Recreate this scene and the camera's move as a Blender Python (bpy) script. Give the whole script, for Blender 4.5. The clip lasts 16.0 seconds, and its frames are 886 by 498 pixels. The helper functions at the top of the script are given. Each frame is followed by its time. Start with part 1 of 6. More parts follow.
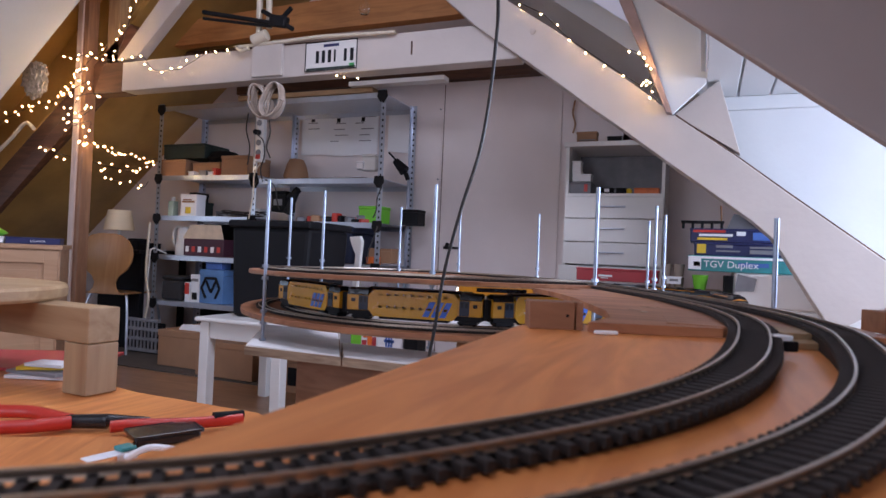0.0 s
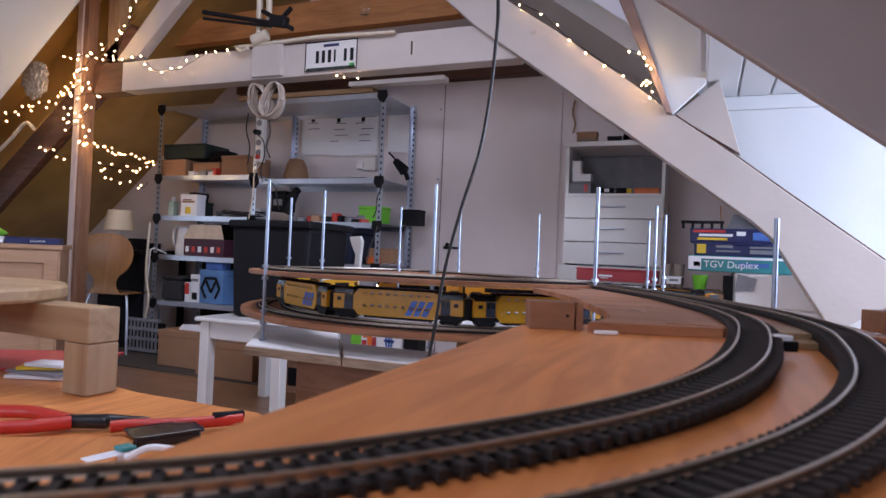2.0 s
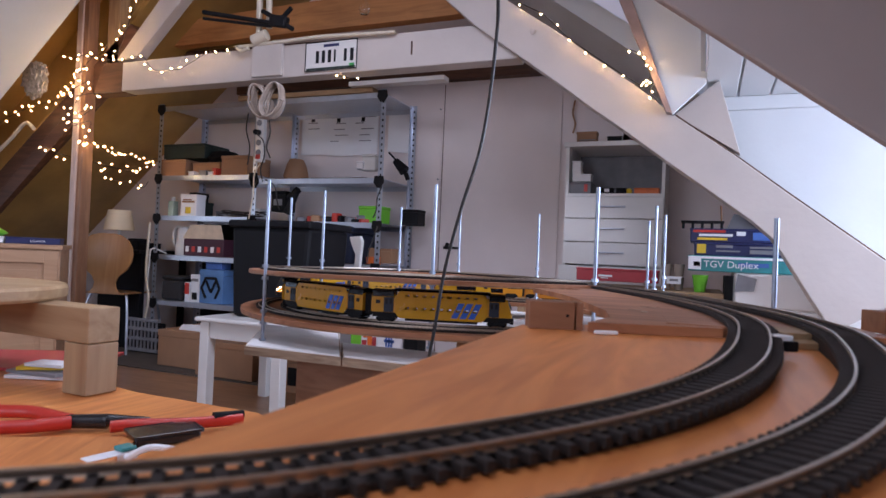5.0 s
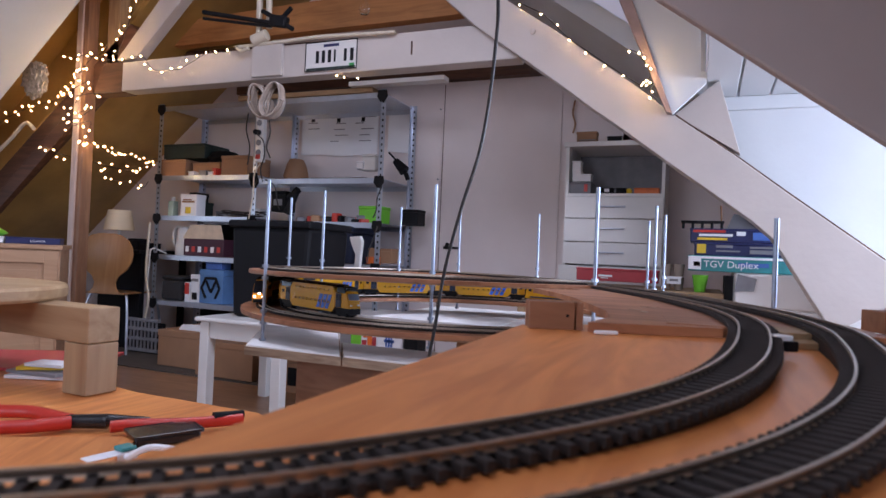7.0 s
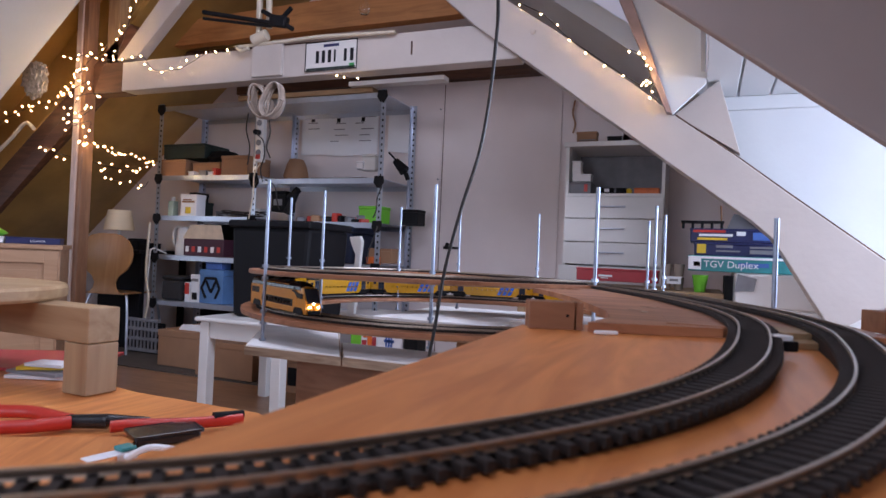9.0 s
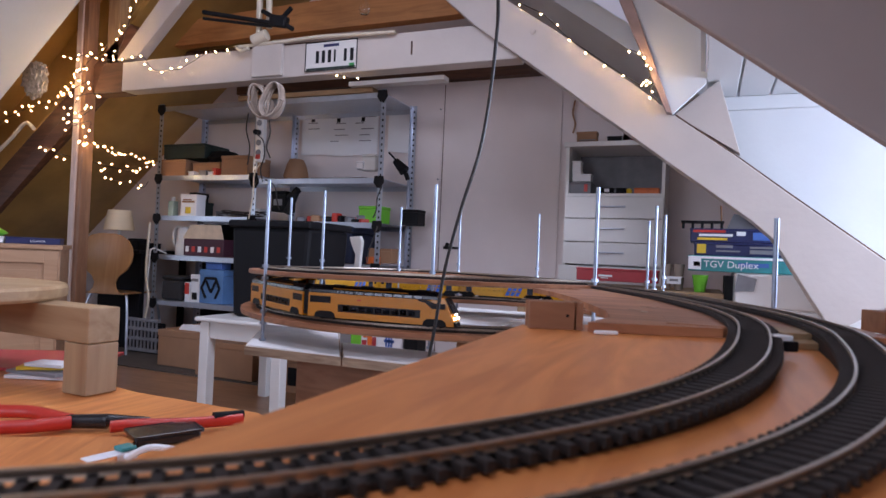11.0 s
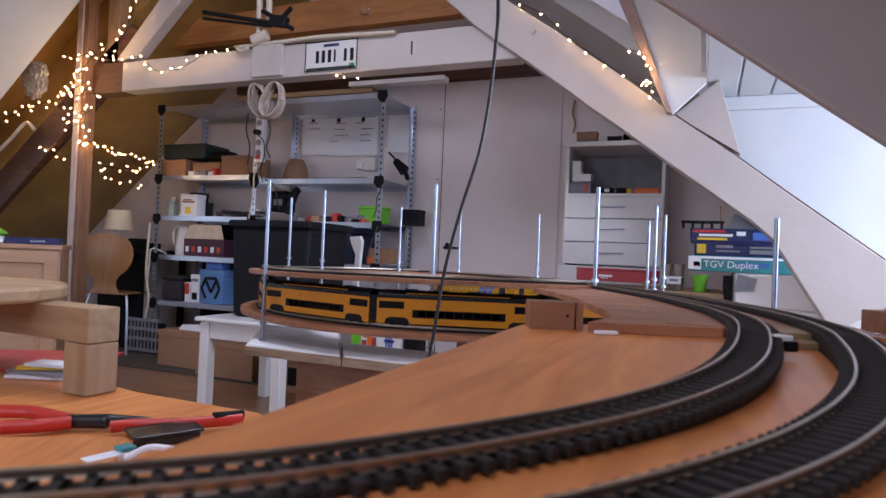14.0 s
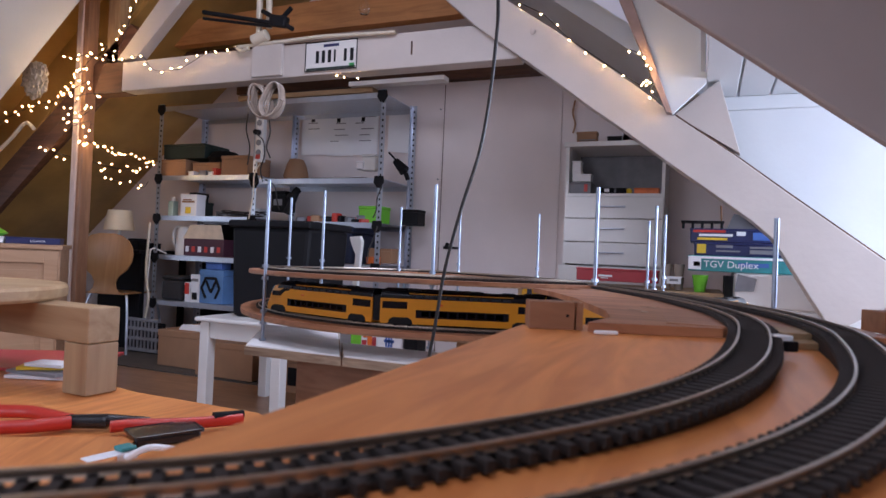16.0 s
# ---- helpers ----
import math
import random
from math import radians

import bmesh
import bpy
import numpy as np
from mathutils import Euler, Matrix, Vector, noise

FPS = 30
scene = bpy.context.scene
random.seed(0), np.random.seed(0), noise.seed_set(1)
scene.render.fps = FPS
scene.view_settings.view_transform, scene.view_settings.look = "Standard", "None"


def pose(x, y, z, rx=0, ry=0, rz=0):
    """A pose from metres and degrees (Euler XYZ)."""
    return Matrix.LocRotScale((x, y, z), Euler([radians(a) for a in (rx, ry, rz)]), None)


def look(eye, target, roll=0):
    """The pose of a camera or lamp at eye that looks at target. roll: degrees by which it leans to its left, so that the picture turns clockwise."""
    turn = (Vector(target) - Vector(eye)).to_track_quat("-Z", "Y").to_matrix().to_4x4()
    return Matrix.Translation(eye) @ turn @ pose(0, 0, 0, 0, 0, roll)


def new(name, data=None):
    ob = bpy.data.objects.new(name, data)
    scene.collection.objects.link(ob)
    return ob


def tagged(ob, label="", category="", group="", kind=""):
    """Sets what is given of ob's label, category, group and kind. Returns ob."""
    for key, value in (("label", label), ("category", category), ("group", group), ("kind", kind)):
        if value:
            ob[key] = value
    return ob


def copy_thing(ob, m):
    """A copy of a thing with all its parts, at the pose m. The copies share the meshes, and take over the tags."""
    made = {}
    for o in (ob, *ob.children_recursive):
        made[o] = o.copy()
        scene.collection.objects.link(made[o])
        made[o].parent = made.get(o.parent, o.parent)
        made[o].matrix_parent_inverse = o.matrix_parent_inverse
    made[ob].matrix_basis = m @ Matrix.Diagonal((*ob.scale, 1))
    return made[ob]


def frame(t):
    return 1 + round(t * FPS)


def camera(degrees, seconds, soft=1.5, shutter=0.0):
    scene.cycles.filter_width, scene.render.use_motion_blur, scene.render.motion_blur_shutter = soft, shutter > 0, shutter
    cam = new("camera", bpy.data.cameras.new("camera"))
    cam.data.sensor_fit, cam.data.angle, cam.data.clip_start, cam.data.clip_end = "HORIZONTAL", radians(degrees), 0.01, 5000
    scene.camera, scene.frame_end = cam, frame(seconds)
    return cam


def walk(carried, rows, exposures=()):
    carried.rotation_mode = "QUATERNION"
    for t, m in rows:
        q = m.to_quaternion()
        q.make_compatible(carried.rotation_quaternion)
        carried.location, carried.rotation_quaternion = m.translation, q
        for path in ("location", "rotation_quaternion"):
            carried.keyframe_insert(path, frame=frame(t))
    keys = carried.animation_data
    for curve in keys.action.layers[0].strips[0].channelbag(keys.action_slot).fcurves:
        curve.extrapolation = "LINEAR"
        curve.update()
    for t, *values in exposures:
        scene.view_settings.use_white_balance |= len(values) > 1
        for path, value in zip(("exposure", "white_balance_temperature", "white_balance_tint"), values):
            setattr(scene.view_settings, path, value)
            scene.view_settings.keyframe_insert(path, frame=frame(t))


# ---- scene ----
# camera: stands still on the plywood, a few centimetres above the rails
TURN = 22.4   # the railway's axis and the camera are turned by this against the room
EYE = (0.0, 0.0, 0.79)
cam = camera(70, 16.0, soft=1.5)
cam.data.dof.use_dof, cam.data.dof.focus_distance, cam.data.dof.aperture_fstop = True, 2.6, 20.0
STAND = pose(EYE[0], EYE[1], EYE[2], 0, 0, TURN) @ pose(0, 0, 0, 90.72, 0, 0) @ pose(0, 0, 0, 0, 0, 2.45)
walk(cam, [(0.0, STAND), (16.0, STAND)], exposures=[(0.0, 0.12, 6000, 24), (16.0, 0.12, 6000, 24)])

# daylight: a cool sky, windows out of view, and a fill added behind the camera
world = bpy.data.worlds.new("sky")
scene.world = world
world.use_nodes = True
wn = world.node_tree
sky = wn.nodes.new("ShaderNodeTexSky")
sky.sky_type, sky.sun_disc = "NISHITA", False
sky.sun_elevation, sky.sun_rotation = radians(35), radians(120)
wn.nodes["Background"].inputs["Strength"].default_value = 0.12
wn.links.new(sky.outputs[0], wn.nodes["Background"].inputs["Color"])


def window_light(name, m, sx, sy, power, color):
    d = bpy.data.lights.new(name, "AREA")
    d.shape, d.size, d.size_y, d.energy, d.color = "RECTANGLE", sx, sy, power, color
    ob = new(name, d)
    ob.matrix_world = m
    return ob


window_light("dormer_daylight", look((2.04, 2.05, 1.175), (-1.2, 2.05, 1.0)), 1.6, 0.62, 60, (0.74, 0.87, 1.0))
# added fill from the unseen south gable, to brighten the far wall
window_light("gable_fill", look((-1.6, -2.66, 1.40), (-1.6, 3.0, 1.20)), 1.7, 0.95, 24, (0.86, 0.93, 1.0))
window_light("roof_window_daylight", look((-1.05, 1.3, 2.50), (-1.45, 1.2, 1.60)), 0.9, 0.85, 26, (0.86, 0.92, 1.0))
window_light("near_roof_daylight", look((-0.30, -0.45, 1.93), (-0.895, -0.44, 1.126)), 1.0, 0.9, 7, (0.90, 0.95, 1.0))
window_light("slope_window_daylight", look((-4.75, 0.92, 1.115), (-4.117, 0.92, 0.341)), 2.5, 1.2, 11, (0.72, 0.87, 1.0))


# ---- materials ----
def nodes_of(name):
    m = bpy.data.materials.new(name)
    m.use_nodes = True
    t = m.node_tree
    return m, t, t.nodes["Principled BSDF"]


def ramp(t, source, stops):
    r = t.nodes.new("ShaderNodeValToRGB")
    while len(r.color_ramp.elements) < len(stops):
        r.color_ramp.elements.new(0.5)
    for e, (p, c) in zip(r.color_ramp.elements, stops):
        e.position, e.color = p, (*c, 1)
    t.links.new(source, r.inputs[0])
    return r.outputs[0]


def shade(c, k):
    return tuple(min(1.0, v * k) for v in c)


def plain(name, color, rough=0.5, metal=0.0, spread=0.18, scale=14.0, bump=0.08, fine=160.0, coat=0.0, gloss=0.5):
    """Painted or moulded surface: soft blotches and fine grain."""
    m, t, b = nodes_of(name)
    co = t.nodes.new("ShaderNodeTexCoord")
    n1 = t.nodes.new("ShaderNodeTexNoise")
    n1.inputs["Scale"].default_value, n1.inputs["Detail"].default_value = scale, 6
    t.links.new(co.outputs["Object"], n1.inputs["Vector"])
    c = ramp(t, n1.outputs[0], [(0.25, shade(color, 1 - spread)), (0.75, shade(color, 1 + spread))])
    t.links.new(c, b.inputs["Base Color"])
    n2 = t.nodes.new("ShaderNodeTexNoise")
    n2.inputs["Scale"].default_value, n2.inputs["Detail"].default_value = fine, 3
    t.links.new(co.outputs["Object"], n2.inputs["Vector"])
    bp = t.nodes.new("ShaderNodeBump")
    bp.inputs["Strength"].default_value, bp.inputs["Distance"].default_value = bump, 0.01
    t.links.new(n2.outputs[0], bp.inputs["Height"])
    t.links.new(bp.outputs[0], b.inputs["Normal"])
    mr = t.nodes.new("ShaderNodeMapRange")
    mr.inputs["To Min"].default_value, mr.inputs["To Max"].default_value = rough * 0.85, min(1, rough * 1.15)
    t.links.new(n1.outputs[0], mr.inputs[0])
    t.links.new(mr.outputs[0], b.inputs["Roughness"])
    b.inputs["Metallic"].default_value = metal
    b.inputs["Specular IOR Level"].default_value = gloss
    b.inputs["Coat Weight"].default_value = coat
    return m


def wood(name, light, dark, axis="x", scale=1.0, rough=0.55, bump=0.12, knots=True, coat=0.0):
    """Timber with grain along one axis, pores and a few knots."""
    m, t, b = nodes_of(name)
    co = t.nodes.new("ShaderNodeTexCoord")
    mp = t.nodes.new("ShaderNodeMapping")
    k = {"x": (0.12, 1, 1), "y": (1, 0.12, 1), "z": (1, 1, 0.12)}[axis]
    mp.inputs["Scale"].default_value = [v * scale for v in k]
    t.links.new(co.outputs["Object"], mp.inputs["Vector"])
    n1 = t.nodes.new("ShaderNodeTexNoise")
    n1.inputs["Scale"].default_value, n1.inputs["Detail"].default_value, n1.inputs["Distortion"].default_value = 22, 8, 1.2
    t.links.new(mp.outputs[0], n1.inputs["Vector"])
    n2 = t.nodes.new("ShaderNodeTexNoise")
    n2.inputs["Scale"].default_value, n2.inputs["Detail"].default_value = 4, 4
    t.links.new(co.outputs["Object"], n2.inputs["Vector"])
    mid = tuple((p + q) / 2 for p, q in zip(light, dark))
    c1 = ramp(t, n1.outputs[0], [(0.37, dark), (0.5, mid), (0.65, light)])
    c2 = ramp(t, n2.outputs[0], [(0.3, (0.8, 0.78, 0.76)), (0.7, (1.1, 1.08, 1.06))])
    mx = t.nodes.new("ShaderNodeMix")
    mx.data_type, mx.blend_type = "RGBA", "MULTIPLY"
    mx.inputs["Factor"].default_value = 0.8
    t.links.new(c1, mx.inputs["A"])
    t.links.new(c2, mx.inputs["B"])
    out = mx.outputs["Result"]
    if knots:
        v = t.nodes.new("ShaderNodeTexVoronoi")
        v.inputs["Scale"].default_value = 5.0
        t.links.new(mp.outputs[0], v.inputs["Vector"])
        kn = ramp(t, v.outputs["Distance"], [(0.03, (0.30, 0.2, 0.14)), (0.10, (1, 1, 1))])
        m2 = t.nodes.new("ShaderNodeMix")
        m2.data_type, m2.blend_type = "RGBA", "MULTIPLY"
        m2.inputs["Factor"].default_value = 0.75
        t.links.new(out, m2.inputs["A"])
        t.links.new(kn, m2.inputs["B"])
        out = m2.outputs["Result"]
    t.links.new(out, b.inputs["Base Color"])
    bp = t.nodes.new("ShaderNodeBump")
    bp.inputs["Strength"].default_value, bp.inputs["Distance"].default_value = bump, 0.004
    t.links.new(n1.outputs[0], bp.inputs["Height"])
    t.links.new(bp.outputs[0], b.inputs["Normal"])
    b.inputs["Roughness"].default_value = rough
    b.inputs["Coat Weight"].default_value = coat
    return m


def glow(name, color, strength):
    m, t, b = nodes_of(name)
    b.inputs["Base Color"].default_value = (*color, 1)
    b.inputs["Emission Color"].default_value = (*color, 1)
    b.inputs["Emission Strength"].default_value = strength
    return m


def glassy(name, color, rough=0.05, ior=1.45):
    m, t, b = nodes_of(name)
    b.inputs["Base Color"].default_value = (*color, 1)
    b.inputs["Transmission Weight"].default_value = 1.0
    b.inputs["Roughness"].default_value, b.inputs["IOR"].default_value = rough, ior
    return m


# the near board's white, greyed down: its shade is put into the colour
NEAR_BOARD = plain("near_board_shaded_white", (0.47, 0.42, 0.41), 0.7, spread=0.08, scale=5, bump=0.08, fine=40)
BATTEN = plain("pinkish_brown_batten", (0.36, 0.25, 0.22), 0.6)
WHITE_WALL = plain("white_wall_paint", (0.82, 0.745, 0.735), 0.75, spread=0.05, scale=3, bump=0.06, fine=60)
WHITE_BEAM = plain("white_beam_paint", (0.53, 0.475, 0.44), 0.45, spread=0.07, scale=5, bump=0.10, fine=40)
WHITE_PANEL = plain("white_board_paint", (0.66, 0.69, 0.71), 0.6, spread=0.05, scale=3, bump=0.05, fine=50)
WHITE_LACQUER = plain("white_lacquer", (0.78, 0.77, 0.75), 0.3, spread=0.03, scale=5, bump=0.02)
BROWN_BOARD = plain("brown_hardboard", (0.42, 0.25, 0.075), 0.34, spread=0.25, scale=4, bump=0.08, fine=50)
ROOF_TIMBER = wood("dark_roof_timber", (0.13, 0.058, 0.032), (0.075, 0.034, 0.019), "x")
POST_WOOD = wood("stained_post_wood", (0.36, 0.19, 0.10), (0.24, 0.12, 0.065), "z")
COLLAR_WOOD = wood("orange_pine", (0.60, 0.28, 0.10), (0.46, 0.20, 0.07), "x")
LAMINATE = wood("laminate_floor", (0.36, 0.20, 0.11), (0.26, 0.14, 0.075), "x", rough=0.3, bump=0.04, knots=False)
PLYWOOD = wood("birch_plywood", (0.80, 0.310, 0.092), (0.62, 0.212, 0.056), "y", scale=2.4, rough=0.38, bump=0.06)
DECK_PLY = wood("weathered_deck_plywood", (0.46, 0.20, 0.095), (0.27, 0.105, 0.048), "x", scale=1.6, rough=0.5, bump=0.06)
PLY_EDGE = wood("plywood_edge", (0.42, 0.23, 0.12), (0.20, 0.10, 0.05), "x", scale=3, knots=False)
PLY_PALE = wood("pale_plywood", (0.46, 0.34, 0.23), (0.26, 0.17, 0.11), "x", scale=4, rough=0.5, bump=0.04)
BLOCK_WOOD = wood("pine_offcut", (0.36, 0.17, 0.09), (0.26, 0.115, 0.055), "x", scale=2)
PINE = wood("raw_pine", (0.45, 0.31, 0.17), (0.33, 0.20, 0.10), "x", scale=1.0)
PINE_Z = wood("raw_pine_upright", (0.45, 0.31, 0.17), (0.32, 0.19, 0.10), "z", scale=1.0)
BEECH = wood("beech_veneer", (0.42, 0.22, 0.085), (0.34, 0.165, 0.06), "z", scale=0.8, rough=0.35, knots=False)
CABINET_PINE = wood("cabinet_pine", (0.48, 0.30, 0.18), (0.40, 0.23, 0.13), "x", rough=0.5)
STEEL = plain("galvanised_steel", (0.54, 0.58, 0.66), 0.30, 0.85, spread=0.06, scale=30, bump=0.02)
ROD_STEEL = plain("zinc_rod", (0.34, 0.40, 0.50), 0.35, 0.9, spread=0.1, scale=60, bump=0.02)
RAIL_STEEL = plain("nickel_rail", (0.52, 0.44, 0.36), 0.34, 1.0, spread=0.15, scale=60, bump=0.02)
SLEEPER = plain("brown_sleeper_plastic", (0.022, 0.015, 0.013), 0.75, spread=0.25, scale=50, bump=0.05)
BLACK = plain("black_plastic", (0.008, 0.008, 0.010), 0.6, spread=0.2, gloss=0.2)
BLACK_GLOSS = plain("black_gloss_plastic", (0.015, 0.015, 0.018), 0.22, spread=0.1)
NAVY_BIN = plain("dark_blue_plastic", (0.014, 0.019, 0.042), 0.5, spread=0.15, gloss=0.25)
GREY = plain("grey_plastic", (0.22, 0.22, 0.24), 0.5)
CARD = plain("brown_cardboard", (0.36, 0.20, 0.11), 0.8, spread=0.1, scale=8, bump=0.06)
PAPER = plain("white_paper", (0.86, 0.87, 0.90), 0.7, spread=0.03, scale=6)
CARPET = plain("grey_brown_carpet", (0.085, 0.07, 0.06), 0.95, spread=0.3, scale=30, bump=0.4, fine=220)
RED = plain("red_plastic", (0.55, 0.035, 0.02), 0.35, spread=0.08)
RED_BOX = plain("red_box_card", (0.42, 0.03, 0.04), 0.45, spread=0.1)
GREEN = plain("green_plastic", (0.16, 0.55, 0.03), 0.4, spread=0.08)
DARK_GREEN = plain("dark_green_case", (0.02, 0.035, 0.03), 0.55)
BLUE = plain("blue_plastic", (0.06, 0.14, 0.42), 0.4)
NAVY = plain("navy_print", (0.02, 0.025, 0.10), 0.4, spread=0.2)
TEAL = plain("teal_print", (0.04, 0.26, 0.27), 0.4, spread=0.15)
YELLOW = plain("yellow_print", (0.80, 0.55, 0.03), 0.4)
ORANGE = plain("orange_plastic", (0.75, 0.16, 0.02), 0.4)
CREAM = plain("cream_lampshade", (0.78, 0.66, 0.48), 0.8, spread=0.04)
IVORY = plain("ivory_plastic_pipe", (0.66, 0.58, 0.46), 0.4, spread=0.06)
CABLE = plain("black_cable_rubber", (0.025, 0.022, 0.022), 0.45)
TRAIN_YELLOW = plain("train_yellow_paint", (0.60, 0.29, 0.010), 0.28, spread=0.05, scale=30)
TRAIN_ORANGE = plain("train_orange_paint", (0.60, 0.235, 0.010), 0.32, spread=0.05, scale=30)
TRAIN_PALE = plain("train_pale_yellow_paint", (0.62, 0.315, 0.010), 0.26, spread=0.05, scale=30)
TRAIN_BLUE = plain("train_blue_stripe", (0.03, 0.13, 0.55), 0.35)
TRAIN_NAVY = plain("train_dark_band", (0.005, 0.005, 0.008), 0.25, gloss=0.25)
TRAIN_GLASS = plain("train_window_glass", (0.02, 0.022, 0.028), 0.06, spread=0.2)
FAIRY = glow("fairy_bulb_glow", (1.0, 0.62, 0.22), 92.0)
HEADLIGHT = glow("headlight_glow", (1.0, 0.86, 0.55), 14.0)
CLEAR = glassy("clear_plastic_bottle", (0.95, 0.93, 0.90), 0.08)
WOVEN = plain("tube_plastic_clear", (0.36, 0.29, 0.24), 0.25)


# ---- mesh helpers ----
def bm_new():
    return bmesh.new()


def box(bm, x0, y0, z0, x1, y1, z1, bevel=0.0):
    """A box between two corners, edges rounded by bevel."""
    r = bmesh.ops.create_cube(bm, size=1.0, matrix=Matrix.Translation(((x0 + x1) / 2, (y0 + y1) / 2, (z0 + z1) / 2)) @ Matrix.Diagonal((abs(x1 - x0), abs(y1 - y0), abs(z1 - z0), 1)))
    if bevel:
        es = {e for v in r["verts"] for e in v.link_edges}
        bmesh.ops.bevel(bm, geom=list(es), offset=bevel, segments=2, affect="EDGES", profile=0.5)
    return bm


def tube(bm, p, q, r0, r1=None, seg=16, caps=True):
    """A round bar from p to q."""
    p, q = Vector(p), Vector(q)
    m = Matrix.Translation((p + q) / 2) @ (q - p).to_track_quat("Z", "Y").to_matrix().to_4x4()
    bmesh.ops.create_cone(bm, cap_ends=caps, segments=seg, radius1=r0, radius2=r0 if r1 is None else r1, depth=(q - p).length, matrix=m)
    return bm


def prism(bm, pts, y0, y1, axis="y", bevel=0.0):
    """A flat polygon given in two axes, drawn out along the third."""
    def at(p, s):
        return {"y": (p[0], s, p[1]), "x": (s, p[0], p[1]), "z": (p[0], p[1], s)}[axis]
    a = [bm.verts.new(at(p, y0)) for p in pts]
    b = [bm.verts.new(at(p, y1)) for p in pts]
    fs = [bm.faces.new(a), bm.faces.new(b[::-1])]
    for i in range(len(pts)):
        j = (i + 1) % len(pts)
        fs.append(bm.faces.new((a[i], b[i], b[j], a[j])))
    bmesh.ops.recalc_face_normals(bm, faces=fs)
    if bevel:
        bmesh.ops.bevel(bm, geom=list({e for f in fs for e in f.edges}), offset=bevel, segments=2, affect="EDGES", profile=0.5)
    return bm


def lathe(bm, profile, seg=24, centre=(0, 0, 0)):
    """A turned shape from (radius, height) pairs."""
    rings = []
    for r, z in profile:
        rings.append([bm.verts.new((centre[0] + r * math.cos(2 * math.pi * i / seg), centre[1] + r * math.sin(2 * math.pi * i / seg), centre[2] + z)) for i in range(seg)])
    for a, b in zip(rings, rings[1:]):
        for i in range(seg):
            j = (i + 1) % seg
            bm.faces.new((a[i], a[j], b[j], b[i]))
    return bm


def sweep(bm, path, r, seg=8):
    """A round cord along a list of points."""
    path = [Vector(p) for p in path]
    rings, side = [], None
    for i, p in enumerate(path):
        d = (path[min(i + 1, len(path) - 1)] - path[max(i - 1, 0)]).normalized()
        if side is None:
            side = d.orthogonal().normalized()
        side = (side - d * side.dot(d)).normalized()
        up = d.cross(side)
        rings.append([bm.verts.new(p + (side * math.cos(2 * math.pi * k / seg) + up * math.sin(2 * math.pi * k / seg)) * r) for k in range(seg)])
    for a, b in zip(rings, rings[1:]):
        for k in range(seg):
            j = (k + 1) % seg
            bm.faces.new((a[k], a[j], b[j], b[k]))
    bm.faces.new(rings[0][::-1])
    bm.faces.new(rings[-1])
    return bm


def curve_points(pts, n=12):
    """A smooth line through a few points."""
    pts = [Vector(p) for p in pts]
    out = []
    for i in range(len(pts) - 1):
        a, b = pts[i], pts[i + 1]
        m0 = (b - pts[i - 1]) / 2 if i else b - a
        m1 = (pts[i + 2] - a) / 2 if i + 2 < len(pts) else b - a
        for k in range(n):
            s = k / n
            out.append((2 * s**3 - 3 * s**2 + 1) * a + (s**3 - 2 * s**2 + s) * m0 + (-2 * s**3 + 3 * s**2) * b + (s**3 - s**2) * m1)
    return out + [pts[-1]]


def finish(name, bm, material, smooth=False):
    me = bpy.data.meshes.new(name)
    bm.to_mesh(me)
    bm.free()
    me.materials.append(material)
    if smooth:
        for p in me.polygons:
            p.use_smooth = True
        me.set_sharp_from_angle(angle=radians(40))
    return me


def part(name, bm, material, parent, label="", smooth=False):
    ob = new(name, finish(name, bm, material, smooth))
    ob.parent = parent
    return tagged(ob, label)


def solid(name, bm, material, label="", category="", kind="", group="", smooth=False, at=None):
    """A thing that is one mesh."""
    ob = new(name, finish(name, bm, material, smooth))
    if at is not None:
        ob.matrix_basis = at
    return tagged(ob, label, category, group, kind)


def lettering(body, size, material, parent, at):
    """Raised letters in the built-in font, as one mesh under a thing."""
    tx = bpy.data.curves.new("lettering", "FONT")
    tx.body, tx.size, tx.extrude = body, size, 0.0006
    tmp = new("lettering", tx)
    tx.materials.append(material)
    mesh = bpy.data.meshes.new_from_object(tmp)
    bpy.data.objects.remove(tmp)
    o = new("lettering", mesh)
    o.parent, o.matrix_basis = parent, at
    return o


def thing(name, label, category, at=None, group="", kind=""):
    ob = new(name)
    ob.empty_display_size = 0.05
    if at is not None:
        ob.matrix_basis = at
    return tagged(ob, label, category, group, kind)


CT, ST = math.cos(radians(TURN)), math.sin(radians(TURN))


def lay(r, d, z):
    """From the railway's own axes (r across, d deep) to the room."""
    return Vector((r * CT - d * ST, r * ST + d * CT, z))


def lay_pose(r, d, z, turn=0):
    return Matrix.Translation(lay(r, d, z)) @ pose(0, 0, 0, 0, 0, TURN + turn)


# ---- the attic ----
BEAM_Y = 2.73      # face of the far truss
NEAR_Y = 0.96      # face of the near truss
WALL_Y = 3.98      # gable wall


def left_roof(x):
    return 1.926 + (x + 3.73) * 0.8185


def right_low(x):
    """Lower edge of the right-hand truss boards."""
    return 2.005 - 0.74 * (x + 1.19)


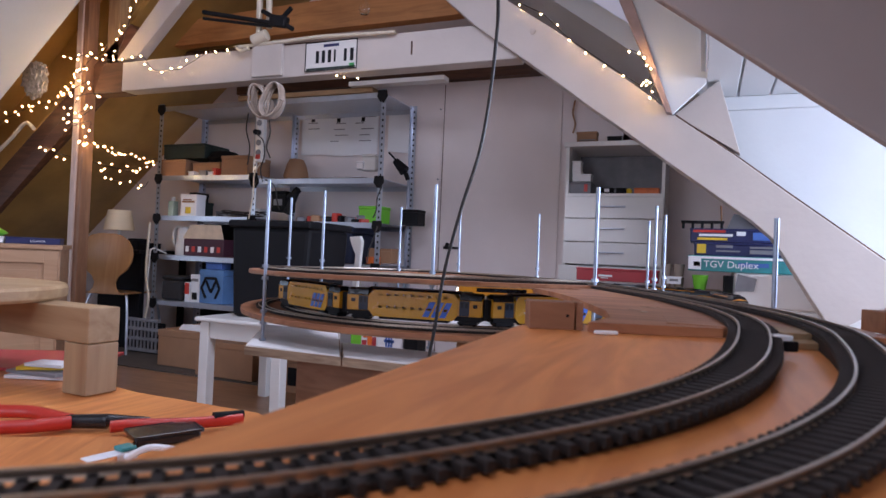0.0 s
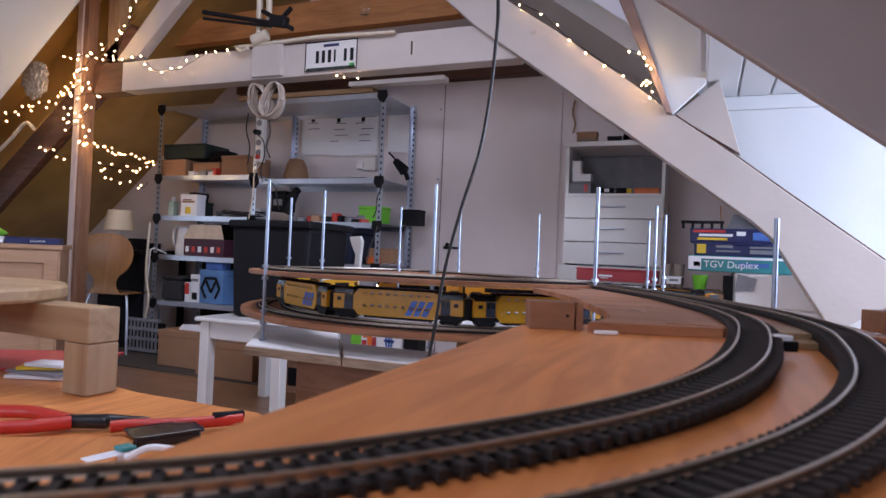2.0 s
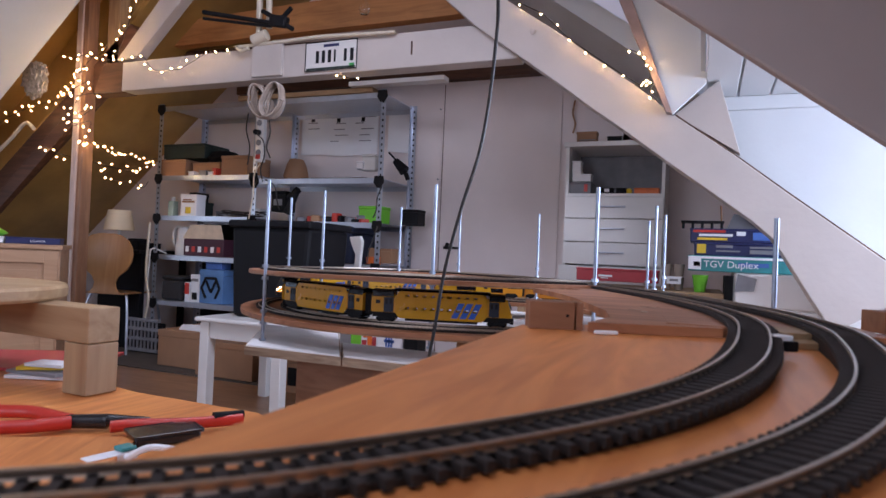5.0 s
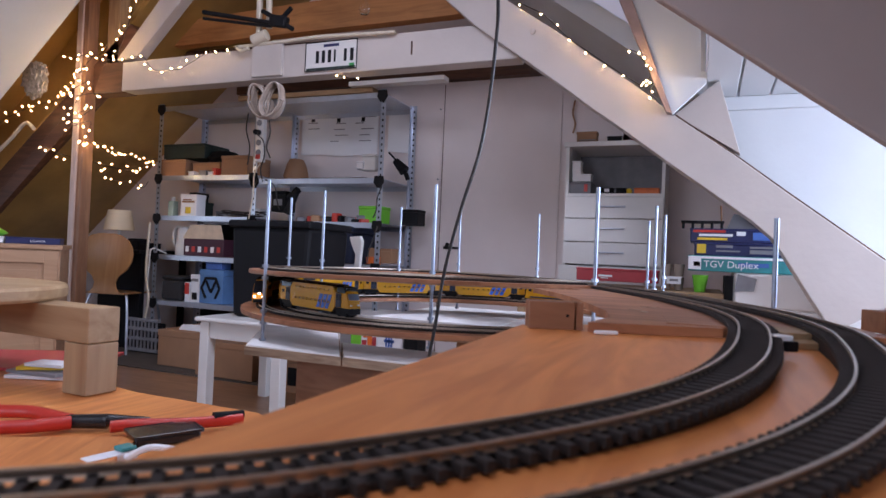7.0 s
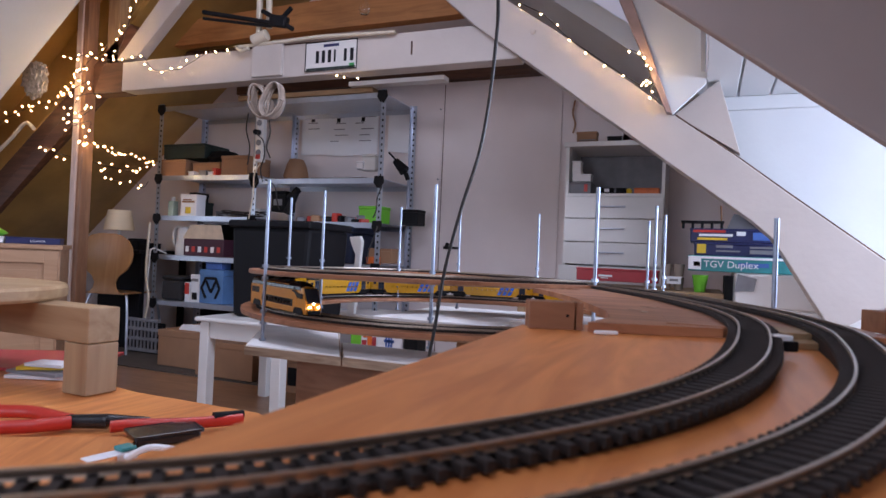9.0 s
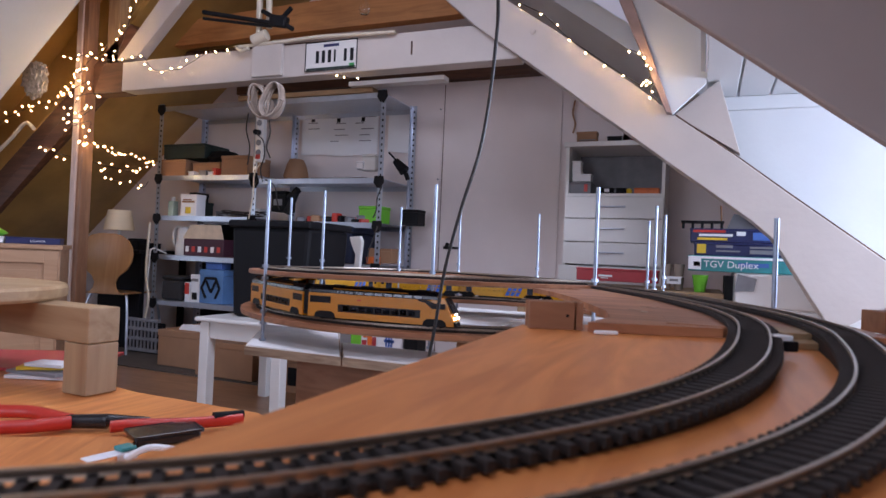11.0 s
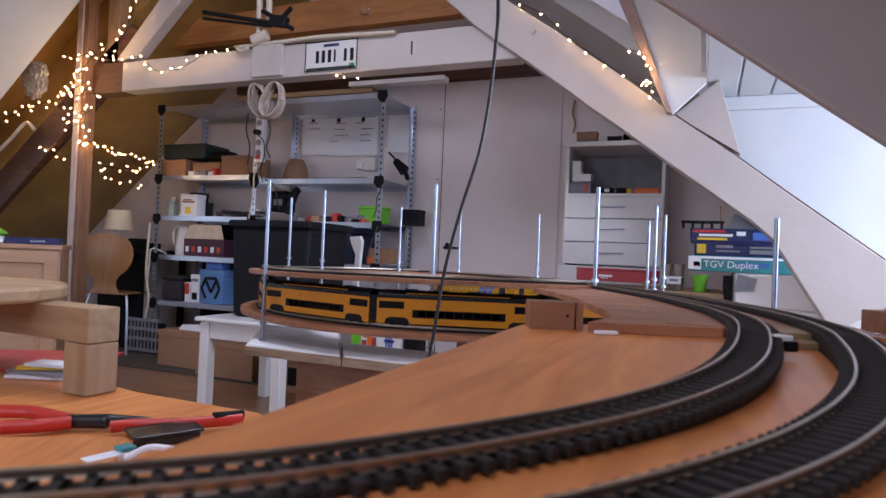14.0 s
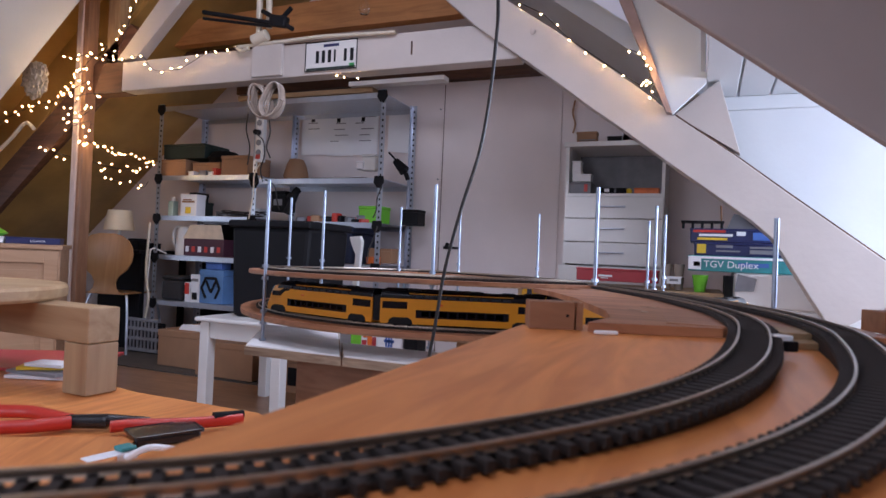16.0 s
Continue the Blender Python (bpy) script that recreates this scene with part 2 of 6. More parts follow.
def attic():
    solid("floor", box(bm_new(), -7.0, -2.6, -0.15, 2.2, 4.2, 0.0), LAMINATE, "brown laminate attic floor", "floor", kind="structure")
    solid("carpet", box(bm_new(), -5.6, 3.0, 0.0, -2.3, 3.97, 0.008), CARPET, "grey brown carpet strip under the shelves", "carpet", kind="structure")
    solid("wall_north", box(bm_new(), -7.0, WALL_Y, 0.0, 2.2, WALL_Y + 0.15, 3.8), WHITE_WALL, "white painted gable wall", "wall", kind="structure")
    # unseen wall; its opening is made up to let the fill lamp through
    w = bm_new()
    box(w, -7.0, -2.75, 0, -2.5, -2.6, 3.8)
    box(w, -0.7, -2.75, 0, 2.2, -2.6, 3.8)
    box(w, -2.5, -2.75, 0, -0.7, -2.6, 0.9)
    box(w, -2.5, -2.75, 1.95, -0.7, -2.6, 3.8)
    solid("wall_south", w, WHITE_WALL, "white painted gable wall with an opening added for fill light", "wall", kind="structure")
    # left slope: brown boards beyond the truss, white lining on the near side
    for a, b, up in ((2.5, 2.92, 0.36), (2.92, 3.98, 0.0)):
        solid("ceiling_west", prism(bm_new(), [(-6.2, left_roof(-6.2) + up), (-2.3, left_roof(-2.3) + up), (-2.3, left_roof(-2.3) + up + 0.12), (-6.2, left_roof(-6.2) + up + 0.12)], a, b), BROWN_BOARD, "brown hardboard roof slope", "ceiling", kind="structure")
    for y in (2.44, 2.90):
        solid("ceiling_west_reveal", prism(bm_new(), [(-6.2, left_roof(-6.2) + 0.02), (-2.3, left_roof(-2.3) + 0.02), (-2.3, left_roof(-2.3) + 0.36), (-6.2, left_roof(-6.2) + 0.36)], y, y + 0.018), BROWN_BOARD, "brown hardboard side of the recessed bay", "ceiling", kind="structure")
    for u, v, a, b in ((-6.2, -5.3, -2.6, 2.5), (-4.20, -2.3, -2.6, 2.5), (-5.3, -4.20, -2.6, -0.4), (-5.3, -4.20, 2.24, 2.5)):
        solid("ceiling_west_lining", prism(bm_new(), [(u, left_roof(u) - 0.10), (v, left_roof(v) - 0.10), (v, left_roof(v)), (u, left_roof(u))], a, b), WHITE_PANEL, "white lined roof slope beside its window", "ceiling", kind="structure")
    # right slope, open at the dormer between the two trusses
    def rr(x):
        return right_low(x) + 0.42
    for u, v, a, b in ((-2.3, 1.9, -2.6, -1.0), (-2.3, -0.70, -1.0, 0.1), (0.10, 1.9, -1.0, 0.1), (-2.3, 1.9, 0.1, 0.615), (-2.3, 1.9, 3.085, 3.975)):
        solid("ceiling_east", prism(bm_new(), [(u, rr(u)), (v, rr(v)), (v, rr(v) + 0.12), (u, rr(u) + 0.12)], a, b), WHITE_PANEL, "white lined roof slope", "ceiling", kind="structure")
    for u, v, a, b in ((-2.3, -1.5, 0.625, 3.075), (-0.6, -0.02, 0.625, 3.075), (-1.5, -0.6, 0.625, 0.9), (-1.5, -0.6, 1.9, 3.075)):
        solid("ceiling_east_upper", prism(bm_new(), [(u, rr(u) + 0.3), (v, rr(v) + 0.3), (v, rr(v) + 0.42), (u, rr(u) + 0.42)], a, b), WHITE_PANEL, "white lined roof slope", "ceiling", kind="structure")
    solid("dormer_side", box(bm_new(), -0.035, 0.70, 1.56, -0.018, 2.66, 1.90), WHITE_PANEL, "white board above the dormer edge", "trim", kind="structure")
    # dormer: cheek, ceiling of wide boards, outer wall with the window opening
    solid("dormer_cheek", prism(bm_new(), [(-0.015, 1.53), (-0.015, 1.27), (0.62, 0.80), (1.98, 0.0), (1.98, 1.53)], 3.0, 3.08), WHITE_PANEL, "white painted dormer cheek", "wall", kind="structure")
    solid("dormer_cheek", prism(bm_new(), [(-0.015, 1.53), (-0.015, 1.27), (0.62, 0.80), (1.98, 0.0), (1.98, 1.53)], 0.62, 0.70), WHITE_PANEL, "white painted dormer cheek", "wall", kind="structure")
    c = bm_new()
    x = -0.012
    while x < 1.95:
        box(c, x, 0.7, 1.535, x + 0.118, 3.0, 1.56, 0.004)
        x += 0.126
    box(c, -0.012, 0.7, 1.556, 2.0, 3.0, 1.60)
    solid("dormer_ceiling", c, WHITE_PANEL, "white boarded dormer ceiling with open joints", "ceiling", kind="structure")
    solid("dormer_trim", box(bm_new(), -0.05, 2.975, 1.475, 1.98, 2.998, 1.533, 0.004), WHITE_PANEL, "white painted ceiling trim", "trim", kind="structure")
    o = bm_new()
    box(o, 1.98, 0.62, 0.0, 2.1, 1.2, 1.6)
    box(o, 1.98, 2.9, 0.0, 2.1, 3.08, 1.6)
    box(o, 1.98, 1.2, 0.0, 2.1, 2.9, 0.85)
    box(o, 1.98, 1.2, 1.5, 2.1, 2.9, 1.6)
    solid("wall_east", o, WHITE_WALL, "white dormer front with a window opening", "wall", kind="structure")
    solid("wall_west", box(bm_new(), -6.3, -2.6, 0, -6.15, 3.98, 0.3), WHITE_WALL, "low white knee wall", "wall", kind="structure")
    solid("ceiling_ridge", box(bm_new(), -3.2, -2.6, 3.0, -1.4, 3.98, 3.08), BROWN_BOARD, "dark loft boarding", "ceiling", kind="structure")


LIMED = wood("limed_pine", (0.62, 0.50, 0.44), (0.50, 0.37, 0.31), "z", knots=True)


def trusses():
    """White tie beam and sloping boards, brown posts and rafters."""
    t = thing("roof_truss", "white painted roof truss with a tie beam and wide sloping board", "roof truss", kind="structure")
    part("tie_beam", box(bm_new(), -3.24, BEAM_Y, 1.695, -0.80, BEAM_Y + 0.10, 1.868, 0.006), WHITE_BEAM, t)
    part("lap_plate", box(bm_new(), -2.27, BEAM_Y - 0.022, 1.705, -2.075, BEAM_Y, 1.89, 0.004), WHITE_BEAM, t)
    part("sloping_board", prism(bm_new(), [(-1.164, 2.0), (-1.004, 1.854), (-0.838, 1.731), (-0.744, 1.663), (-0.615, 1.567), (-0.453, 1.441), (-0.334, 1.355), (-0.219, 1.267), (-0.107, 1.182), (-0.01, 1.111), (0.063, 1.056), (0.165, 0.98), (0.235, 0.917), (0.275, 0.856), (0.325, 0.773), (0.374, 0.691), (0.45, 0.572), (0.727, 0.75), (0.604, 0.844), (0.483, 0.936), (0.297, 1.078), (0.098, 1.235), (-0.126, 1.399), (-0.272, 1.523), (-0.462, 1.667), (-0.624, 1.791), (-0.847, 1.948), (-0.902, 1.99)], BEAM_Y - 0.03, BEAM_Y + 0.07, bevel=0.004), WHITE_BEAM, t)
    part("gusset", prism(bm_new(), [(-0.13, 1.408), (0.022, 1.53), (0.035, 1.535), (0.118, 1.243)], BEAM_Y - 0.01, BEAM_Y + 0.05, bevel=0.002), WHITE_BEAM, t)
    part("valley_board", prism(bm_new(), [(-0.136, 1.40), (-0.014, 1.518), (-0.033, 1.757), (-0.208, 1.879), (-0.313, 1.89)], BEAM_Y - 0.055, BEAM_Y - 0.032, bevel=0.002), WHITE_PANEL, t)
    part("valley_batten", prism(bm_new(), [(-0.158, 1.405), (-0.136, 1.40), (-0.33, 1.94), (-0.385, 1.94)], BEAM_Y - 0.075, BEAM_Y - 0.032, bevel=0.002), BATTEN, t)
    # thin dark solid that draws the shadow line between board and cheek
    part("shadow_strip", prism(bm_new(), [(0.606, 0.84), (0.485, 0.932), (0.298, 1.075), (0.098, 1.232), (-0.126, 1.397), (-0.126, 1.409), (0.098, 1.243), (0.298, 1.086), (0.485, 0.943), (0.606, 0.85)], BEAM_Y - 0.02, BEAM_Y + 0.06), ROOF_TIMBER, t, "solid dark strip standing for the shadow in the joint")
    part("bolt_head", lathe(bm_new(), [(0, 0.0), (0.014, 0.0), (0.014, 0.006), (0.0, 0.008)], 12, (0, 0, 0)), WHITE_BEAM, t).matrix_basis = pose(-0.73, BEAM_Y - 0.031, 1.80, 90)
    part("wooden_peg", box(bm_new(), -1.335, BEAM_Y - 0.006, 1.755, -1.328, BEAM_Y, 1.82, 0.001), ROOF_TIMBER, t)
    n = thing("roof_truss", "near white roof truss board, its shade put into the colour", "roof truss", kind="structure")
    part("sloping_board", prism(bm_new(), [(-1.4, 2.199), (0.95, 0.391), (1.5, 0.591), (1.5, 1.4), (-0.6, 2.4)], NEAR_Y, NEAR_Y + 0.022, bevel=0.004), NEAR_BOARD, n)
    p = thing("roof_post", "brown stained wooden post", "post", kind="structure")
    part("post", box(bm_new(), -3.618, BEAM_Y + 0.0, 0.0, -3.545, BEAM_Y + 0.075, 2.6, 0.005), POST_WOOD, p)
    part("front_board", box(bm_new(), -3.622, BEAM_Y - 0.014, 0.0, -3.578, BEAM_Y - 0.001, 2.6, 0.003), LIMED, p, "pale limed front board")
    r = thing("rafter", "dark brown roof timber with a white conduit", "rafter", kind="structure")
    part("timber", prism(bm_new(), [(-4.75, 0.80), (-4.70, 1.0), (-3.25, 2.12), (-3.13, 2.03)], 2.78, 2.90, bevel=0.005), ROOF_TIMBER, r)
    part("lower_timber", prism(bm_new(), [(-4.75, 0.62), (-4.75, 0.76), (-3.62, 1.66), (-3.62, 1.55)], 2.74, 2.78, bevel=0.004), ROOF_TIMBER, r)
    part("corner_block", prism(bm_new(), [(-3.50, 1.695), (-3.245, 1.695), (-3.245, 1.88), (-3.42, 1.88)], BEAM_Y + 0.02, BEAM_Y + 0.12, bevel=0.004), ROOF_TIMBER, r)
    s = thing("roof_strut", "white painted sloping strut", "strut", kind="structure")
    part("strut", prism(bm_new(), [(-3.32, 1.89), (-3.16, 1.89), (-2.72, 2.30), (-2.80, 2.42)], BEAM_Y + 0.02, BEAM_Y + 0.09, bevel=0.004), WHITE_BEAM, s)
    part("upright", box(bm_new(), -3.44, BEAM_Y + 0.05, 1.885, -3.34, BEAM_Y + 0.12, 2.6, 0.004), PINE_Z, s)
    k = thing("collar_beam", "orange pine collar beam", "beam", kind="structure")
    part("beam", prism(bm_new(), [(-3.99, 2.167), (-1.366, 2.163), (-1.197, 2.173), (-1.205, 2.358), (-2.495, 2.352), (-3.698, 2.327), (-4.0, 2.316)], 3.30, 3.38, bevel=0.005), COLLAR_WOOD, k)
    part("lower_beam", prism(bm_new(), [(-4.155, 2.073), (-1.063, 2.037), (-1.067, 2.114), (-4.162, 2.185)], 3.42, 3.50, bevel=0.005), ROOF_TIMBER, k)
    w = thing("wall_plate", "reddish brown timber along the top of the gable wall", "beam", kind="structure")
    part("timber", box(bm_new(), -3.4, 3.90, 1.98, -0.45, 3.978, 2.06, 0.005), ROOF_TIMBER, w)


attic()
trusses()


# ---- the model railway ----
RC = (0.0558, 1.6647)          # centre of the spiral, in the railway's axes
R_IN, R_OUT = 0.4475, 0.5048   # inner and outer track
RAIL_LOW = 0.660               # rail top on the lower turn
GAUGE = 0.0165


def ring(theta, r, z):
    return (RC[0] + r * math.cos(radians(theta)), RC[1] + r * math.sin(radians(theta)), z)


LONG = 0.17                             # straight pieces that stretch the outer track to the right
LONG_A = math.degrees(LONG / R_OUT)     # the same as a share of the turn
TURN_A = 360 + 2 * LONG_A               # one lap of the outer track


def outer_at(phi, inset=0.0):
    """Place and heading on the lower outer track, phi degrees of running from its right; the far right end rises a little."""
    phi = 90 + (phi - 90) % TURN_A
    r = R_OUT - inset
    if phi <= 270:
        a, cx, rise = phi, RC[0], 0.0
    elif phi <= 270 + LONG_A:
        return (RC[0] + LONG * (phi - 270) / LONG_A, RC[1] - r, RAIL_LOW, 0.0)
    elif phi <= 450 + LONG_A:
        a, cx = phi - LONG_A, RC[0] + LONG
        rise = 0.004 * math.sin(radians(a - 270)) ** 2
    else:
        return (RC[0] + LONG * (1 - (phi - 450 - LONG_A) / LONG_A), RC[1] + r, RAIL_LOW, 180.0)
    return (cx + r * math.cos(radians(a)), RC[1] + r * math.sin(radians(a)), RAIL_LOW + rise, (a + 90) % 360)


def sheet_z(d):
    """Rail height over the tilted plywood sheet by the camera."""
    return 0.79 - (0.054 - 0.047 * d if d < 0.4 else 0.0352 + 0.0065 * (d - 0.4))


def offset_line(line, k):
    """The line moved sideways by k, to its right."""
    out = []
    for i, p in enumerate(line):
        a, b = line[max(i - 1, 0)], line[min(i + 1, len(line) - 1)]
        t = Vector((b[0] - a[0], b[1] - a[1], 0)).normalized()
        out.append(Vector((p[0] + t.y * k, p[1] - t.x * k, p[2])))
    return out


def even(line, step):
    """Points at even steps along a line."""
    line = [Vector(p) for p in line]
    out, left = [line[0].copy()], step
    for a, b in zip(line, line[1:]):
        seg = (b - a).length
        while seg >= left and seg > 1e-9:
            a = a + (b - a) * (left / seg)
            out.append(a.copy())
            seg, left = (b - a).length, step
        left -= seg
    return out


def band(bm, line, half_l, half_r, z0, z1):
    """A flat strip along a line with its own depth."""
    L, R = offset_line(line, -half_l), offset_line(line, half_r)
    rows = [[bm.verts.new(lay(q.x, q.y, q.z + dz)) for q, dz in ((l, z1), (r, z1), (r, z0), (l, z0))] for l, r in zip(L, R)]
    for a, b in zip(rows, rows[1:]):
        for k in range(4):
            j = (k + 1) % 4
            bm.faces.new((a[k], b[k], b[j], a[j]))
    bm.faces.new(rows[0])
    bm.faces.new(rows[-1][::-1])
    bmesh.ops.recalc_face_normals(bm, faces=bm.faces[:])
    return bm


def rail_bm(line, side):
    """A rail with head, web and foot."""
    bm = bm_new()
    c = offset_line(line, side)
    prof = [(-0.0006, 0), (0.0006, 0), (0.00072, -0.0003), (0.00072, -0.0009), (0.0004, -0.0012), (0.0004, -0.0021), (0.0012, -0.0025), (-0.0012, -0.0025), (-0.0004, -0.0021), (-0.0004, -0.0012), (-0.00072, -0.0009), (-0.00072, -0.0003)]
    rows = []
    for i, p in enumerate(c):
        a, b = c[max(i - 1, 0)], c[min(i + 1, len(c) - 1)]
        t = Vector((b.x - a.x, b.y - a.y, 0)).normalized()
        rows.append([bm.verts.new(lay(p.x + t.y * u, p.y - t.x * u, p.z + v)) for u, v in prof])
    for a, b in zip(rows, rows[1:]):
        for k in range(len(prof)):
            j = (k + 1) % len(prof)
            bm.faces.new((a[k], b[k], b[j], a[j]))
    bmesh.ops.recalc_face_normals(bm, faces=bm.faces[:])
    return bm


def sleeper_mesh():
    bm = bm_new()
    box(bm, -0.0014, -0.0146, -0.0058, 0.0014, 0.0146, -0.0025, 0.0003)
    for s in (-1, 1):
        box(bm, -0.0010, s * GAUGE / 2 - 0.0018, -0.0026, 0.0010, s * GAUGE / 2 + 0.0018, -0.0018)
    return finish("sleeper", bm, SLEEPER)


SLEEPER_MESH = None


def track(line, label, near):
    """Two rails on sleepers; those of the near stretch are single pieces."""
    global SLEEPER_MESH
    if SLEEPER_MESH is None:
        SLEEPER_MESH = sleeper_mesh()
    t = thing("railway_track", label, "model track", group="railway tracks")
    for s in (-1, 1):
        part("rail", rail_bm(line, s * GAUGE / 2), RAIL_STEEL, t)
    far = bm_new()
    pts = even(line, 0.0066)
    for i in range(len(pts) - 1):
        a, b = pts[i], pts[i + 1]
        turn = math.degrees(math.atan2(b.y - a.y, b.x - a.x))
        m = lay_pose(a.x, a.y, a.z, turn)
        if i < near:
            o = new("sleeper", SLEEPER_MESH)
            o.parent, o.matrix_basis = t, m
        else:
            n0 = len(far.verts)
            far.from_mesh(SLEEPER_MESH)
            far.verts.ensure_lookup_table()
            for v in far.verts[n0:]:
                v.co = m @ v.co
    if len(far.verts):
        tagged(part("sleeper_rest", far, SLEEPER, t, "dark brown plastic sleepers"), kind="stuff")
    else:
        far.free()
    # dark moulded bed between the sleepers
    part("track_bed", band(bm_new(), line, 0.0108, 0.0108, -0.0068, -0.0046), SLEEPER, t)
    return t


def upper_line():
    """Inner track: past the camera, away, and round the upper turn."""
    bends = [(-0.16, 0.105), (-0.09, 0.124), (-0.022, 0.150), (0.071, 0.212), (0.146, 0.301), (0.213, 0.435), (0.253, 0.561), (0.276, 0.690), (0.294, 0.892), (0.288, 1.209), (0.243, 1.52), (0.178, 1.76), (0.09, 1.94), (-0.01, 2.055)]
    pts = [(q.x, q.y, sheet_z(q.y)) for q in curve_points([(a, b, 0) for a, b in bends], 10)]
    th = 106.0
    while th < 297:
        z = 0.7445 + 0.0105 * min(1, max(0, (th - 150) / 100))
        r = R_IN
        pts.append(ring(th, r, z))
        th += 2.5
    return [Vector(p) for p in pts]


def railway():
    inner = upper_line()
    outer = offset_line(inner, 0.052)
    track(inner, "curved model track with nickel rails on dark sleepers", 95)
    track(outer, "curved model track with nickel rails on dark sleepers", 120)
    circle = [Vector(ring(a, R_IN, RAIL_LOW)) for a in np.arange(0, 360.1, 2.5)]
    track(circle, "circle of model track on the lower turn", 0)
    circle = [Vector(outer_at(90 + TURN_A * k / 160)[:3]) for k in range(160)] + [Vector(outer_at(90)[:3])]
    track(circle, "circle of model track on the lower turn", 0)

    # plywood strips of the spiral
    n = next(i for i, p in enumerate(inner) if p.y > 0.45)
    deck = thing("upper_deck", "plywood strip of the railway spiral's upper turn", "railway deck")
    part("strip", band(bm_new(), inner[n:], 0.055, 0.092, -0.0128, -0.0068), DECK_PLY, deck)
    part("ply_layer", band(bm_new(), inner[n:], 0.054, 0.091, -0.0158, -0.0128), PLY_EDGE, deck)
    b = bm_new()
    hole = [(0.108, 0.462), (0.138, 0.515), (0.153, 0.586), (0.158, 0.68), (0.163, 0.78), (0.160, 0.90), (0.145, 1.00), (0.26, 1.00), (0.26, 0.75), (0.235, 0.56), (0.205, 0.458)]
    pts = [lay(r, d, 0) for r, d in hole]
    prism(b, [(q.x, q.y) for q in pts], 0.7400, 0.7470, "z")
    part("inner_edge", b, DECK_PLY, deck)
    deck = thing("lower_deck", "plywood ring of the railway spiral's lower turn", "railway deck")
    mid = [Vector(ring(a, 0.476, RAIL_LOW)) for a in np.arange(0, 360.1, 2.5)]
    part("strip", band(bm_new(), mid, 0.075, 0.078, -0.0155, -0.0068), DECK_PLY, deck)
    part("ply_layer", band(bm_new(), mid, 0.074, 0.077, -0.0185, -0.0155), PLY_EDGE, deck)

    right = [Vector(outer_at(268 + 226 * k / 80)[:3]) for k in range(81)]
    part("side_strip", band(bm_new(), right, 0.026, 0.030, -0.0158, -0.0073), DECK_PLY, deck)

    # tilted sheet by the camera
    sh = thing("plywood_sheet", "large orange-brown plywood sheet under the tracks", "plywood sheet")
    bm = bm_new()
    top, out = [(-0.227, -0.22), (0.064, 0.494), (0.135, 0.52), (0.70, 0.52), (0.70, -0.22)], []
    for dz in (0.0, -0.012):
        out.append([bm.verts.new(lay(r, d, 0.7355 + 0.009 * d + dz)) for r, d in top])
    bm.faces.new(out[0]), bm.faces.new(out[1][::-1])
    for i in range(5):
        j = (i + 1) % 5
        bm.faces.new((out[0][i], out[0][j], out[1][j], out[1][i]))
    bmesh.ops.recalc_face_normals(bm, faces=bm.faces[:])
    part("sheet", bm, PLYWOOD, sh)
    # sloped packing that lifts the tracks from the sheet to the deck
    for line in (inner, outer):
        climb = [q for q in line if 0.17 < q.y < 0.47]
        b = bm_new()
        rows = []
        for l, r in zip(offset_line(climb, -0.0118), offset_line(climb, 0.0118)):
            floor_z = 0.7356 + 0.009 * l.y
            rows.append([b.verts.new(lay(q.x, q.y, z)) for q, z in ((l, l.z - 0.0069), (r, r.z - 0.0069), (r, floor_z), (l, floor_z))])
        for u, v in zip(rows, rows[1:]):
            for k in range(4):
                b.faces.new((u[k], v[k], v[(k + 1) % 4], u[(k + 1) % 4]))
        bmesh.ops.recalc_face_normals(b, faces=b.faces[:])
        part("packing_strip", b, SLEEPER, sh, "dark packing strip under the rising track")
    # legs under the sheet
    for r, d in ((0.02, 0.2), (0.6, 0.3), (0.6, -0.15), (-0.1, -0.15)):
        p = lay(r, d, 0)
        part("leg", box(bm_new(), p.x - 0.022, p.y - 0.022, 0.0, p.x + 0.022, p.y + 0.022, 0.722 + 0.009 * d, 0.003), PINE_Z, sh)


def rods():
    """Threaded rods that carry the spiral."""
    master = None
    spots = [(-0.363, 1.302, 0.92), (-0.451, 1.86, 0.945), (-0.304, 1.60, 0.945), (-0.14, 2.046, 0.945), (-0.019, 1.274, 0.935),
             (0.056, 2.19, 0.945), (0.307, 2.046, 0.942), (0.29, 1.20, 0.935), (0.60, 1.85, 0.92), (0.513, 1.53, 0.935), (0.63, 1.80, 0.935), (0.489, 0.93, 0.868)]
    for r, d, top in spots:
        if master is None:
            master = thing("threaded_rod", "zinc plated threaded rod standing through the decks", "threaded rod", lay_pose(r, d, 0.603), "threaded rods")
            part("shaft", tube(bm_new(), (0, 0, 0), (0, 0, 0.33), 0.0036, seg=12), ROD_STEEL, master, smooth=True)
            for z in (0.002, 0.060, 0.036, 0.153, 0.128):
                part("nut", tube(bm_new(), (0, 0, z - 0.003), (0, 0, z + 0.003), 0.0072, seg=6), ROD_STEEL, master)
        else:
            o = copy_thing(master, lay_pose(r, d, 0.603 + (top - 0.933)))


railway()
rods()


